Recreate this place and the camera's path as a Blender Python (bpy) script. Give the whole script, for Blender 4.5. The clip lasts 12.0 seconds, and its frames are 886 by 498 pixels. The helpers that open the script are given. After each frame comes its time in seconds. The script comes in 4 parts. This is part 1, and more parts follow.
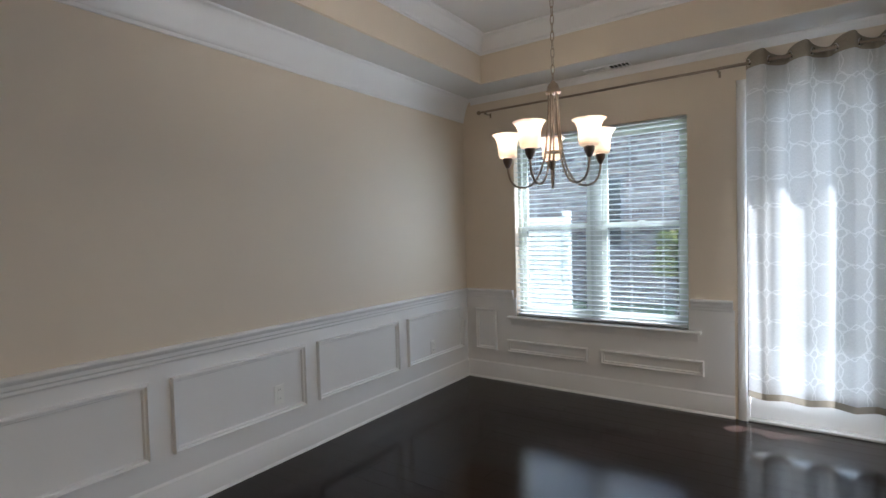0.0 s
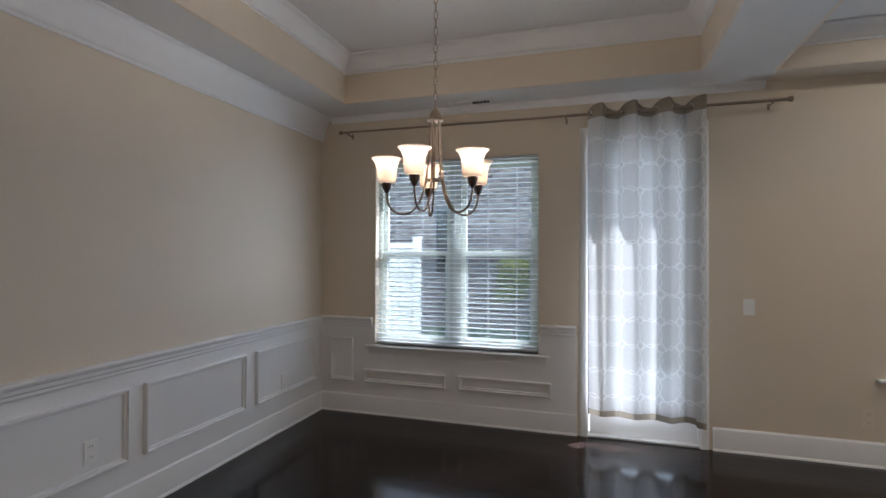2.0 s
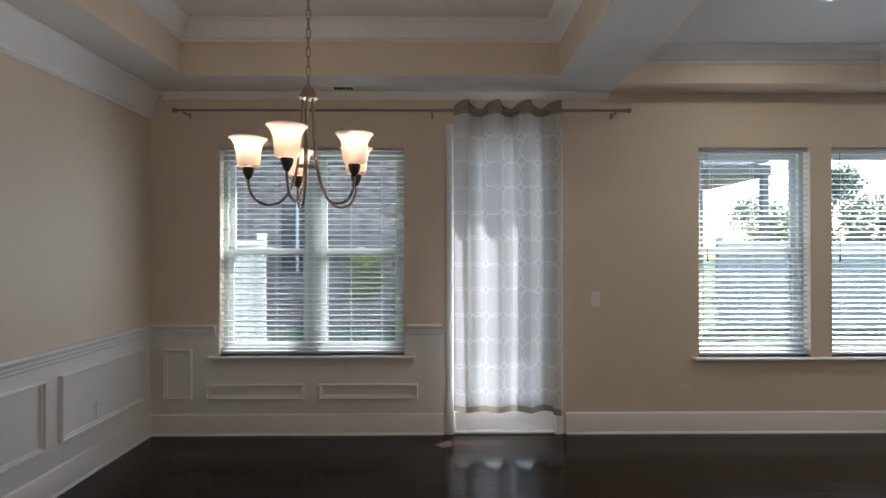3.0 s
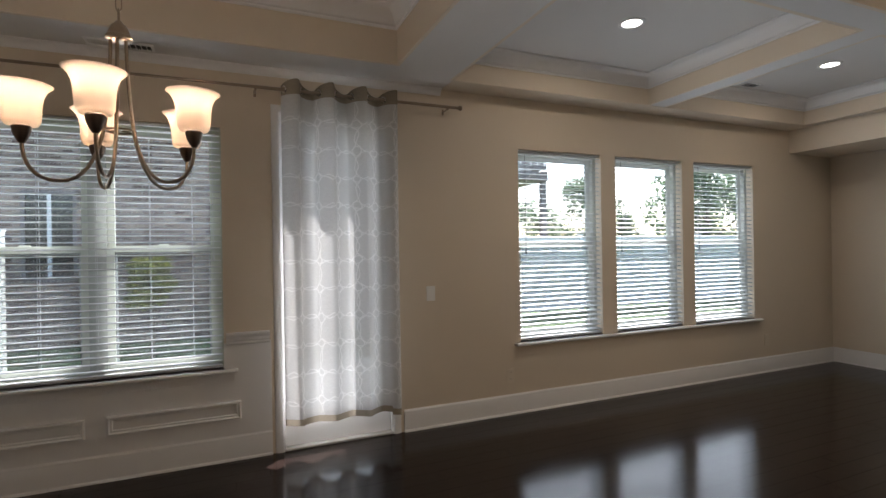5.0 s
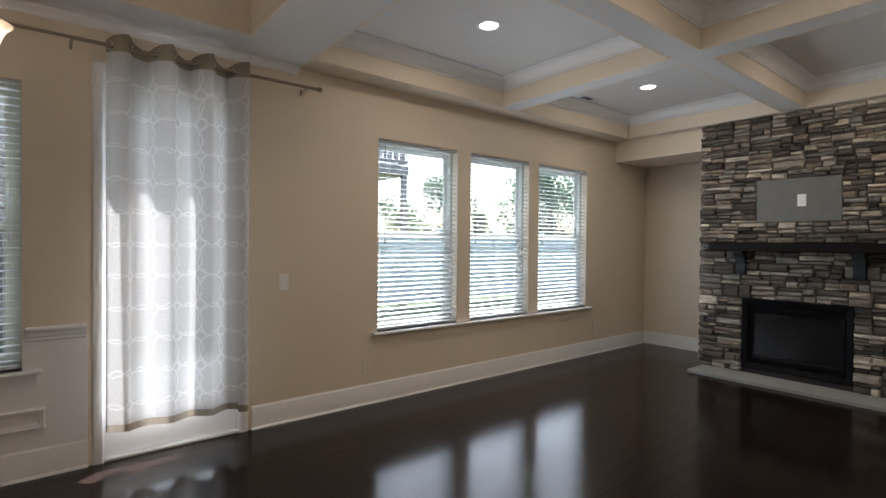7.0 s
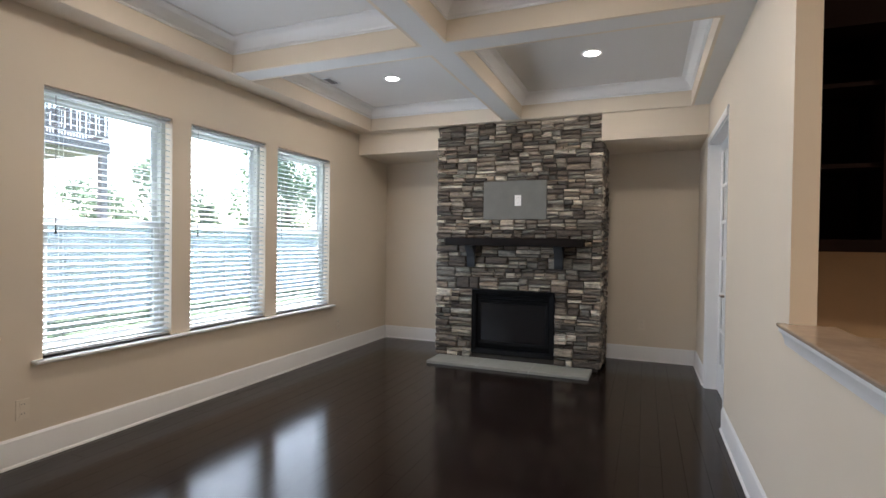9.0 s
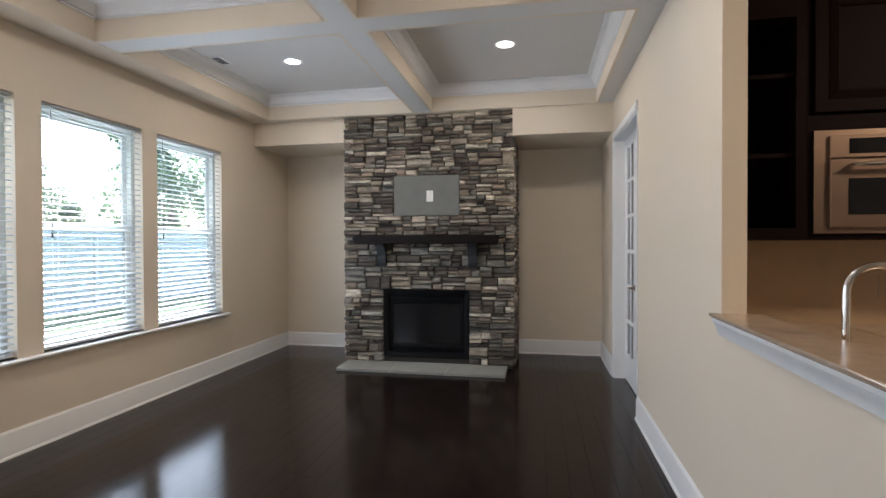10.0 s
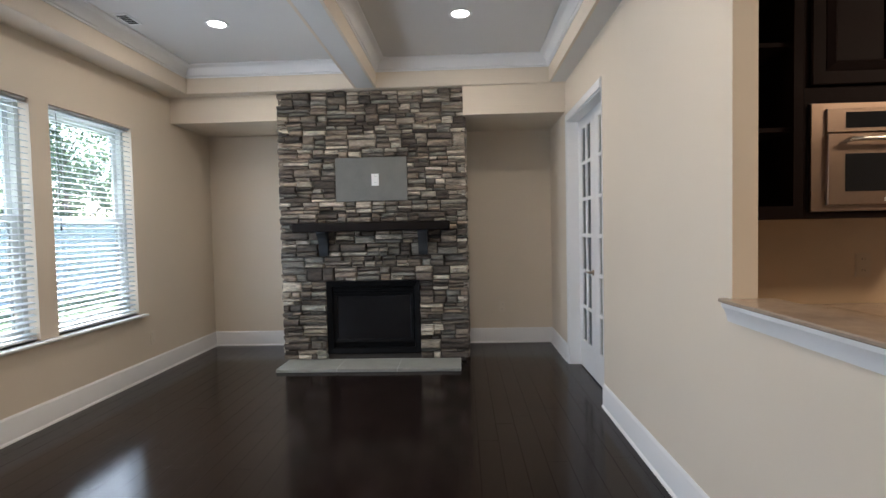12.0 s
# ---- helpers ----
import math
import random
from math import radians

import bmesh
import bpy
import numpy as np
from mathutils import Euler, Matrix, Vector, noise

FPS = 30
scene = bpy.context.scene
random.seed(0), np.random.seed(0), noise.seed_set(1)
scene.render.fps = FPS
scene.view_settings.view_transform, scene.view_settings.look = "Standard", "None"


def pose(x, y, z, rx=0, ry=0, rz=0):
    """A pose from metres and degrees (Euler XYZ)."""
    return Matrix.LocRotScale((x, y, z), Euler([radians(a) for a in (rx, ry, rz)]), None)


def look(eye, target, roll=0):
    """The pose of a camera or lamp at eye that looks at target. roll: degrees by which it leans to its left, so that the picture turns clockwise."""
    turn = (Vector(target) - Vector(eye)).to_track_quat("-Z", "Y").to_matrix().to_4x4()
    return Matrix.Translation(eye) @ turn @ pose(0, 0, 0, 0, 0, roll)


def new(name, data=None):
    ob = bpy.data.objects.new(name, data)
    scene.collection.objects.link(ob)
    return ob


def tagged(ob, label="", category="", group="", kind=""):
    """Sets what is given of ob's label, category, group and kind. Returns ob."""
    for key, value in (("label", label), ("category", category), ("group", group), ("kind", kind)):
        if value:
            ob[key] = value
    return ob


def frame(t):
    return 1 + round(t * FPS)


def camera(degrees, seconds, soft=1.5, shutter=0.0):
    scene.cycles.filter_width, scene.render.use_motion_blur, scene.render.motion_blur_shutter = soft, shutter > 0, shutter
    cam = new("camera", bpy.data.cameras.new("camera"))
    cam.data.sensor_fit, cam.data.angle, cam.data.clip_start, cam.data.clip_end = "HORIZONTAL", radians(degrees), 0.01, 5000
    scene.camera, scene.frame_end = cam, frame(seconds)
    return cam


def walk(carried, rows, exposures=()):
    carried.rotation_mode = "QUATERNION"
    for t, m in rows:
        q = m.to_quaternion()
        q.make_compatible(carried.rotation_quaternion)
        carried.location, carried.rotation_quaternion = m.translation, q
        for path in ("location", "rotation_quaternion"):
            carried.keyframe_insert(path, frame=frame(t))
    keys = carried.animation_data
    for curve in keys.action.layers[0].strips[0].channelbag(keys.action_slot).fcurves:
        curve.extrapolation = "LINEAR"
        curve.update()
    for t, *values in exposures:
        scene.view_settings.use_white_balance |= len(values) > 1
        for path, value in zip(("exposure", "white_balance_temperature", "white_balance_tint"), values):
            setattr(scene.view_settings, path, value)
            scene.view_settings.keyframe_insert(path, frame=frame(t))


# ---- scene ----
cam = camera(82.9, 12.0)
PATH = [
    (0, (2.714, -4.255, 1.442), (1.564, -2.620, 1.377), -1.5),
    (0.5, (2.738, -4.231, 1.471), (1.577, -2.603, 1.406), -1.0),
    (1, (2.686, -4.262, 1.478), (1.561, -2.609, 1.460), -0.2),
    (1.5, (2.590, -4.293, 1.476), (1.722, -2.492, 1.494), -0.2),
    (2, (2.510, -4.215, 1.464), (1.918, -2.305, 1.484), 0.2),
    (2.5, (2.416, -4.080, 1.460), (2.065, -2.111, 1.479), 0.1),
    (3, (2.312, -4.032, 1.462), (2.328, -2.032, 1.473), -0.1),
    (3.2, (2.246, -4.023, 1.454), (2.417, -2.031, 1.466), -0.4),
    (4.8, (2.093, -3.767, 1.441), (2.822, -1.904, 1.450), -0.5),
    (5, (2.081, -3.770, 1.439), (2.864, -1.930, 1.438), -0.9),
    (5.5, (2.064, -3.777, 1.437), (2.965, -1.992, 1.428), -0.9),
    (6, (2.068, -3.777, 1.435), (3.088, -2.056, 1.426), -0.6),
    (6.5, (2.072, -3.773, 1.434), (3.206, -2.126, 1.423), 0.1),
    (7, (2.110, -3.755, 1.391), (3.365, -2.198, 1.367), 0.5),
    (8.8, (2.433, -3.483, 1.372), (4.238, -2.622, 1.343), 0.9),
    (9, (2.461, -3.439, 1.361), (4.316, -2.693, 1.336), 0.8),
    (9.5, (2.521, -3.318, 1.344), (4.46, -2.827, 1.32), 0.0),
    (10, (2.687, -3.258, 1.338), (4.652, -2.886, 1.314), -0.2),
    (10.5, (2.845, -3.19, 1.327), (4.819, -2.87, 1.291), -0.3),
    (11, (2.922, -3.072, 1.326), (4.908, -2.841, 1.282), -0.2),
    (11.5, (2.968, -2.99, 1.321), (4.964, -2.887, 1.254), -1.3),
    (12, (2.977, -2.977, 1.329), (4.974, -2.897, 1.253), -1.2),
]
walk(cam, [(t, look(eye, aim, roll)) for t, eye, aim, roll in PATH], exposures=[(0, 2.95, 5500, 9), (1.5, 2.72, 5450, 11), (3, 2.42, 5850, 13), (5, 2.22, 6250, 14), (6, 2.38, 6250, 14), (7, 2.62, 6100, 13), (9, 3.12, 5900, 13), (12, 3.15, 5800, 12)])

# ---- world, sun and lamps ----
SUN = Vector((0.75, 0.70, 1.0)).normalized()
world = bpy.data.worlds.new("world")
scene.world = world
world.use_nodes = True
wn = world.node_tree
sky = wn.nodes.new("ShaderNodeTexSky")
sky.sky_type = "NISHITA"
sky.sun_disc = False
sky.sun_elevation = math.asin(SUN.z)
sky.sun_rotation = math.atan2(SUN.x, SUN.y)
sky.dust_density, sky.ozone_density = 1.8, 0.9
wn.links.new(sky.outputs[0], wn.nodes["Background"].inputs[0])
wn.nodes["Background"].inputs[1].default_value = 0.15
sun = new("sun", bpy.data.lights.new("sun", "SUN"))
sun.data.energy, sun.data.angle, sun.data.color = 5.0, radians(0.5), (1.0, 0.97, 0.93)
sun.matrix_world = look((0, 0, 0), -SUN)


def lamp(kind, at, energy, color, size=0.05, target=None, spot=None):
    ob = new("lamp_light", bpy.data.lights.new("lamp_light", kind))
    ob.data.energy, ob.data.color = energy, color
    if kind == "AREA":
        ob.data.shape, ob.data.size = "DISK", size
    else:
        ob.data.shadow_soft_size = size
    if spot:
        ob.data.spot_size, ob.data.spot_blend = radians(spot), 0.6
    ob.matrix_world = look(at, target) if target else Matrix.Translation(at)
    return ob


def daylight(a, b, z0, z1, energy, color=(0.90, 0.94, 1.0)):
    """Skylight that comes in through one opening, between the plan points a and b, towards the left of a to b."""
    a, b = Vector(a), Vector(b)
    m, d = (a + b) / 2, b - a
    z = (z0 + z1) / 2
    ob = lamp("AREA", (m.x, m.y, z), energy, color, 0.5, (m.x - d.y, m.y + d.x, z))
    ob.data.shape, ob.data.size, ob.data.size_y = "RECTANGLE", d.length, z1 - z0


daylight((3.105, 0.13), (2.565, 0.13), 0.27, 2.27, 3.4)
daylight((1.99, 0.075), (0.60, 0.075), 0.68, 2.26, 1.5)
for x0, x1 in ((4.45, 5.28), (5.53, 6.32), (6.565, 7.39)):
    daylight((x1, 0.004), (x0, 0.004), 0.65, 2.26, 0.8, (0.80, 0.91, 1.0))
    daylight((x1, 0.075), (x0, 0.075), 0.65, 2.26, 1.3, (0.80, 0.91, 1.0))

# ---- materials ----
def mat(name, color, rough=0.6, metal=0.0, vary=0.08, scale=6.0, fine=90.0, bump=0.05, tint=None, per_object=0.0, spec=0.5, stretch=None):
    m = bpy.data.materials.new(name)
    m.use_nodes = True
    t = m.node_tree
    n, l = t.nodes, t.links
    b = n["Principled BSDF"]
    b.inputs["Roughness"].default_value = rough
    b.inputs["Metallic"].default_value = metal
    b.inputs["Specular IOR Level"].default_value = spec
    tc = n.new("ShaderNodeTexCoord")
    big = n.new("ShaderNodeTexNoise")
    big.inputs["Scale"].default_value, big.inputs["Detail"].default_value = scale, 5
    small = n.new("ShaderNodeTexNoise")
    small.inputs["Scale"].default_value, small.inputs["Detail"].default_value = fine, 3
    where = tc.outputs["Object"]
    if stretch:
        mp = n.new("ShaderNodeMapping")
        mp.inputs["Scale"].default_value = stretch
        l.new(where, mp.inputs[0])
        where = mp.outputs[0]
    l.new(where, big.inputs[0])
    l.new(where, small.inputs[0])
    add = n.new("ShaderNodeMath")
    add.operation = "MULTIPLY_ADD"
    add.inputs[1].default_value = 0.4
    l.new(small.outputs[0], add.inputs[0])
    l.new(big.outputs[0], add.inputs[2])
    ramp = n.new("ShaderNodeMapRange")
    ramp.inputs[1].default_value, ramp.inputs[2].default_value = 0.4, 1.0
    ramp.inputs[3].default_value, ramp.inputs[4].default_value = 1 - vary, 1 + vary
    l.new(add.outputs[0], ramp.inputs[0])
    hsv = n.new("ShaderNodeHueSaturation")
    hsv.inputs["Color"].default_value = (*color, 1)
    l.new(ramp.outputs[0], hsv.inputs["Value"])
    out = hsv.outputs[0]
    if tint:
        mix = n.new("ShaderNodeMix")
        mix.data_type = "RGBA"
        mix.inputs[6].default_value, mix.inputs[7].default_value = (*color, 1), (*tint, 1)
        if per_object:
            info = n.new("ShaderNodeObjectInfo")
            sq = n.new("ShaderNodeMath")
            sq.operation = "POWER"
            sq.inputs[1].default_value = 1.8
            l.new(info.outputs["Random"], sq.inputs[0])
            l.new(sq.outputs[0], mix.inputs[0])
        else:
            l.new(big.outputs[0], mix.inputs[0])
        l.new(mix.outputs[2], hsv.inputs["Color"])
    if per_object:
        info = n.new("ShaderNodeObjectInfo")
        geo = n.new("ShaderNodeNewGeometry")
        s = n.new("ShaderNodeMath")
        s.operation = "ADD"
        l.new(info.outputs["Random"], s.inputs[0])
        l.new(geo.outputs["Random Per Island"], s.inputs[1])
        f = n.new("ShaderNodeMath")
        f.operation = "FRACT"
        l.new(s.outputs[0], f.inputs[0])
        r2 = n.new("ShaderNodeMapRange")
        r2.inputs[3].default_value, r2.inputs[4].default_value = 1 - per_object, 1 + per_object
        l.new(f.outputs[0], r2.inputs[0])
        h2 = n.new("ShaderNodeHueSaturation")
        l.new(out, h2.inputs["Color"])
        l.new(r2.outputs[0], h2.inputs["Value"])
        out = h2.outputs[0]
    l.new(out, b.inputs["Base Color"])
    if bump:
        bp = n.new("ShaderNodeBump")
        bp.inputs["Strength"].default_value, bp.inputs["Distance"].default_value = bump, 0.01
        l.new(add.outputs[0], bp.inputs["Height"])
        l.new(bp.outputs[0], b.inputs["Normal"])
    rr = n.new("ShaderNodeMapRange")
    rr.inputs[3].default_value, rr.inputs[4].default_value = rough * 0.85, min(1, rough * 1.15)
    l.new(big.outputs[0], rr.inputs[0])
    l.new(rr.outputs[0], b.inputs["Roughness"])
    return m


def let_through(m, share):
    """Gives a thin material a share of light that passes through it."""
    n, l = m.node_tree.nodes, m.node_tree.links
    b = n["Principled BSDF"]
    tl, mx = n.new("ShaderNodeBsdfTranslucent"), n.new("ShaderNodeMixShader")
    mx.inputs[0].default_value = share
    l.new(b.inputs["Base Color"].links[0].from_socket, tl.inputs[0])
    l.new(b.outputs[0], mx.inputs[1])
    l.new(tl.outputs[0], mx.inputs[2])
    l.new(mx.outputs[0], n["Material Output"].inputs[0])
    return m


def many_tints(m, colors):
    """Each stone takes one of the colours, by its own random number."""
    n, l = m.node_tree.nodes, m.node_tree.links
    info, geo = n.new("ShaderNodeObjectInfo"), n.new("ShaderNodeNewGeometry")
    s, f = n.new("ShaderNodeMath"), n.new("ShaderNodeMath")
    s.operation, f.operation = "MULTIPLY_ADD", "FRACT"
    s.inputs[1].default_value = 5.3
    l.new(info.outputs["Random"], s.inputs[0])
    l.new(geo.outputs["Random Per Island"], s.inputs[2])
    l.new(s.outputs[0], f.inputs[0])
    ramp = n.new("ShaderNodeValToRGB")
    ramp.color_ramp.interpolation = "CONSTANT"
    e = ramp.color_ramp.elements
    while len(e) < len(colors):
        e.new(0.5)
    for i, c in enumerate(colors):
        e[i].position, e[i].color = i / len(colors), (*c, 1)
    l.new(f.outputs[0], ramp.inputs[0])
    hue = [q for q in n if q.bl_idname == "ShaderNodeHueSaturation" and q.inputs["Color"].links and q.inputs["Color"].links[0].from_node.bl_idname == "ShaderNodeMix"][0]
    l.new(ramp.outputs[0], hue.inputs["Color"])
    return m


def glowing(name, color, strength):
    m = bpy.data.materials.new(name)
    m.use_nodes = True
    b = m.node_tree.nodes["Principled BSDF"]
    b.inputs["Base Color"].default_value = (*color, 1)
    b.inputs["Emission Color"].default_value = (*color, 1)
    b.inputs["Emission Strength"].default_value = strength
    return m


def glass_material(name, rough=0.0, color=(1, 1, 1), veil=0.004):
    m = bpy.data.materials.new(name)
    m.use_nodes = True
    n, l = m.node_tree.nodes, m.node_tree.links
    n.remove(n["Principled BSDF"])
    tr = n.new("ShaderNodeBsdfTransparent")
    tr.inputs[0].default_value = (*color, 1)
    gl = n.new("ShaderNodeBsdfGlossy")
    gl.inputs["Roughness"].default_value = 0.02 + rough
    lw = n.new("ShaderNodeLayerWeight")
    pw = n.new("ShaderNodeMath")
    pw.operation = "POWER"
    pw.inputs[1].default_value = 4.0
    l.new(lw.outputs["Facing"], pw.inputs[0])
    fr = n.new("ShaderNodeMapRange")
    fr.inputs[3].default_value, fr.inputs[4].default_value = 0.035, 0.5
    l.new(pw.outputs[0], fr.inputs[0])
    mx = n.new("ShaderNodeMixShader")
    l.new(fr.outputs[0], mx.inputs[0])
    l.new(tr.outputs[0], mx.inputs[1])
    l.new(gl.outputs[0], mx.inputs[2])
    # pale glare over the view, put in as a milky share of the glass
    glare, both = n.new("ShaderNodeBsdfTranslucent"), n.new("ShaderNodeMixShader")
    glare.inputs[0].default_value = (0.85, 0.88, 0.90, 1)
    both.inputs[0].default_value = veil
    l.new(mx.outputs[0], both.inputs[1])
    l.new(glare.outputs[0], both.inputs[2])
    l.new(both.outputs[0], n["Material Output"].inputs[0])
    return m


def sheer(name, color, amount, line=None, cell=(0.13, 0.165), opacity=1.0):
    """A woven cloth that lets part of the light through; with line, an embroidered trellis of overlapping rings on its UVs."""
    m = bpy.data.materials.new(name)
    m.use_nodes = True
    n, l = m.node_tree.nodes, m.node_tree.links
    n.remove(n["Principled BSDF"])
    df, tl = n.new("ShaderNodeBsdfDiffuse"), n.new("ShaderNodeBsdfTranslucent")
    mx = n.new("ShaderNodeMixShader")
    mx.inputs[0].default_value = amount
    l.new(df.outputs[0], mx.inputs[1])
    l.new(tl.outputs[0], mx.inputs[2])
    tc = n.new("ShaderNodeTexCoord")
    nz = n.new("ShaderNodeTexNoise")
    nz.inputs["Scale"].default_value, nz.inputs["Detail"].default_value = 260, 2
    mp = n.new("ShaderNodeMapping")
    mp.inputs["Scale"].default_value = (1, 0.25, 1)
    l.new(tc.outputs["UV"], mp.inputs[0])
    l.new(mp.outputs[0], nz.inputs[0])
    rg = n.new("ShaderNodeMapRange")
    rg.inputs[3].default_value, rg.inputs[4].default_value = 0.7, 1.2
    l.new(nz.outputs[0], rg.inputs[0])
    hs = n.new("ShaderNodeHueSaturation")
    hs.inputs["Color"].default_value = (*color, 1)
    l.new(rg.outputs[0], hs.inputs["Value"])
    out = hs.outputs[0]
    if line:
        wob = n.new("ShaderNodeTexNoise")
        wob.inputs["Scale"].default_value, wob.inputs["Detail"].default_value = 9, 4
        l.new(tc.outputs["UV"], wob.inputs[0])
        sh = n.new("ShaderNodeVectorMath")
        sh.operation = "MULTIPLY_ADD"
        sh.inputs[1].default_value = (0.07, 0.07, 0)
        l.new(wob.outputs["Color"], sh.inputs[0])
        l.new(tc.outputs["UV"], sh.inputs[2])
        sc = n.new("ShaderNodeMapping")
        sc.inputs["Scale"].default_value = (1 / cell[0], 1 / cell[1], 1)
        l.new(sh.outputs[0], sc.inputs[0])
        fr = n.new("ShaderNodeVectorMath")
        fr.operation = "FRACTION"
        l.new(sc.outputs[0], fr.inputs[0])
        sb = n.new("ShaderNodeVectorMath")
        sb.operation = "SUBTRACT"
        sb.inputs[1].default_value = (0.5, 0.5, 0)
        l.new(fr.outputs[0], sb.inputs[0])
        ab = n.new("ShaderNodeVectorMath")
        ab.operation = "ABSOLUTE"
        l.new(sb.outputs[0], ab.inputs[0])
        mm = None
        for centre, radius in (((0, 0, 0), 0.56), ((1, 0, 0), 0.56), ((0, 1, 0), 0.56), ((0.5, 0.5, 0), 0.13)):
            ds = n.new("ShaderNodeVectorMath")
            ds.operation = "DISTANCE"
            ds.inputs[1].default_value = centre
            l.new(ab.outputs[0], ds.inputs[0])
            cp = n.new("ShaderNodeMath")
            cp.operation = "COMPARE"
            cp.inputs[1].default_value, cp.inputs[2].default_value = radius, 0.018
            l.new(ds.outputs["Value"], cp.inputs[0])
            if mm:
                both = n.new("ShaderNodeMath")
                both.operation = "MAXIMUM"
                l.new(mm.outputs[0], both.inputs[0])
                l.new(cp.outputs[0], both.inputs[1])
                cp = both
            mm = cp
        cm = n.new("ShaderNodeMix")
        cm.data_type = "RGBA"
        cm.inputs[7].default_value = (*line, 1)
        l.new(mm.outputs[0], cm.inputs[0])
        l.new(out, cm.inputs[6])
        out = cm.outputs[2]
    l.new(out, df.inputs[0])
    l.new(out, tl.inputs[0])
    last = mx
    if opacity < 1:
        tp = n.new("ShaderNodeBsdfTransparent")
        m2 = n.new("ShaderNodeMixShader")
        m2.inputs[0].default_value = opacity
        l.new(tp.outputs[0], m2.inputs[1])
        l.new(mx.outputs[0], m2.inputs[2])
        last = m2
    l.new(last.outputs[0], n["Material Output"].inputs[0])
    return m


def brick_material():
    m = bpy.data.materials.new("brick_wall")
    m.use_nodes = True
    n, l = m.node_tree.nodes, m.node_tree.links
    b = n["Principled BSDF"]
    b.inputs["Roughness"].default_value = 0.9
    tc = n.new("ShaderNodeTexCoord")
    mp = n.new("ShaderNodeMapping")
    mp.inputs["Rotation"].default_value = (radians(90), 0, 0)
    br = n.new("ShaderNodeTexBrick")
    br.inputs["Scale"].default_value = 1.0
    br.inputs["Brick Width"].default_value, br.inputs["Row Height"].default_value = 0.20, 0.068
    br.inputs["Mortar Size"].default_value = 0.006
    br.inputs["Color1"].default_value, br.inputs["Color2"].default_value = (0.10, 0.055, 0.042, 1), (0.40, 0.29, 0.225, 1)
    br.inputs["Mortar"].default_value = (0.42, 0.38, 0.34, 1)
    nz = n.new("ShaderNodeTexNoise")
    nz.inputs["Scale"].default_value = 3.0
    hs = n.new("ShaderNodeHueSaturation")
    l.new(tc.outputs["Object"], mp.inputs[0])
    l.new(mp.outputs[0], br.inputs[0])
    l.new(tc.outputs["Object"], nz.inputs[0])
    rg = n.new("ShaderNodeMapRange")
    rg.inputs[3].default_value, rg.inputs[4].default_value = 0.7, 1.3
    l.new(nz.outputs[0], rg.inputs[0])
    l.new(rg.outputs[0], hs.inputs["Value"])
    l.new(br.outputs[0], hs.inputs["Color"])
    l.new(hs.outputs[0], b.inputs["Base Color"])
    return m


WALL = mat("wall_paint", (0.74, 0.645, 0.52), 0.55, vary=0.03, scale=1.5, fine=260, bump=0.03)
CEIL = mat("ceiling_paint", (0.71, 0.69, 0.66), 0.8, vary=0.02, scale=1.5, fine=300, bump=0.03)
TRIM = mat("white_trim_paint", (0.84, 0.83, 0.82), 0.3, vary=0.012, scale=1.2, fine=120, bump=0)
FLOOR = mat("espresso_wood", (0.015, 0.0095, 0.008), 0.15, vary=0.3, scale=3, fine=60, bump=0.012, per_object=0.10, spec=0.24)
GAP = mat("floor_gap", (0.006, 0.004, 0.004), 0.6)
WHITEVINYL = mat("bay_white_vinyl", (0.56, 0.58, 0.54), 0.35, vary=0.02, bump=0)
VINYL = mat("almond_green_vinyl", (0.50, 0.53, 0.46), 0.35, vary=0.02, bump=0)
MULLION = mat("grey_green_mullion", (0.36, 0.38, 0.34), 0.5, vary=0.03, bump=0)
SLAT = mat("blind_slat", (0.56, 0.58, 0.59), 0.4, vary=0.02, bump=0)
NICKEL = mat("brushed_nickel", (0.36, 0.29, 0.22), 0.3, 1.0, vary=0.1, bump=0.01)
BRONZE = mat("dark_bronze", (0.16, 0.12, 0.095), 0.35, 1.0, vary=0.15, bump=0.01)
CHROME = mat("polished_metal", (0.75, 0.72, 0.68), 0.15, 1.0, vary=0.05, bump=0)
# copper cast of the warm kitchen light, put into the steel's colour
STEEL = mat("stainless_steel", (0.27, 0.19, 0.14), 0.34, 1.0, vary=0.05, bump=0)
BLACK = mat("black_metal", (0.005, 0.005, 0.0055), 0.5, vary=0.2, bump=0, spec=0.12)
DARKGLASS = mat("dark_glass", (0.008, 0.008, 0.009), 0.12, vary=0.1, bump=0, spec=0.5)
CABINET = mat("espresso_cabinet", (0.008, 0.004, 0.0035), 0.6, vary=0.25, scale=4, bump=0.01, spec=0.04)
COUNTER = mat("tan_stone_top", (0.34, 0.26, 0.195), 0.2, vary=0.12, scale=20, fine=200, bump=0)
STONE = mat("ledge_stone", (0.082, 0.065, 0.055), 0.85, vary=0.75, scale=20, fine=80, bump=1.0, tint=(0.47, 0.395, 0.32), per_object=0.25, stretch=(1, 0.28, 1.3))
many_tints(STONE, [(0.091, 0.073, 0.058), (0.232, 0.192, 0.150), (0.142, 0.129, 0.109), (0.417, 0.357, 0.282), (0.127, 0.102, 0.080), (0.277, 0.217, 0.163), (0.238, 0.220, 0.184), (0.581, 0.515, 0.417), (0.158, 0.130, 0.102)])
TILE = mat("hearth_tile", (0.30, 0.30, 0.265), 0.6, vary=0.15, scale=8, bump=0.15)
SLATE = mat("slate_tile", (0.155, 0.155, 0.14), 0.6, vary=0.15, scale=8, bump=0.15)
GROUT = mat("grout", (0.42, 0.41, 0.38), 0.9)
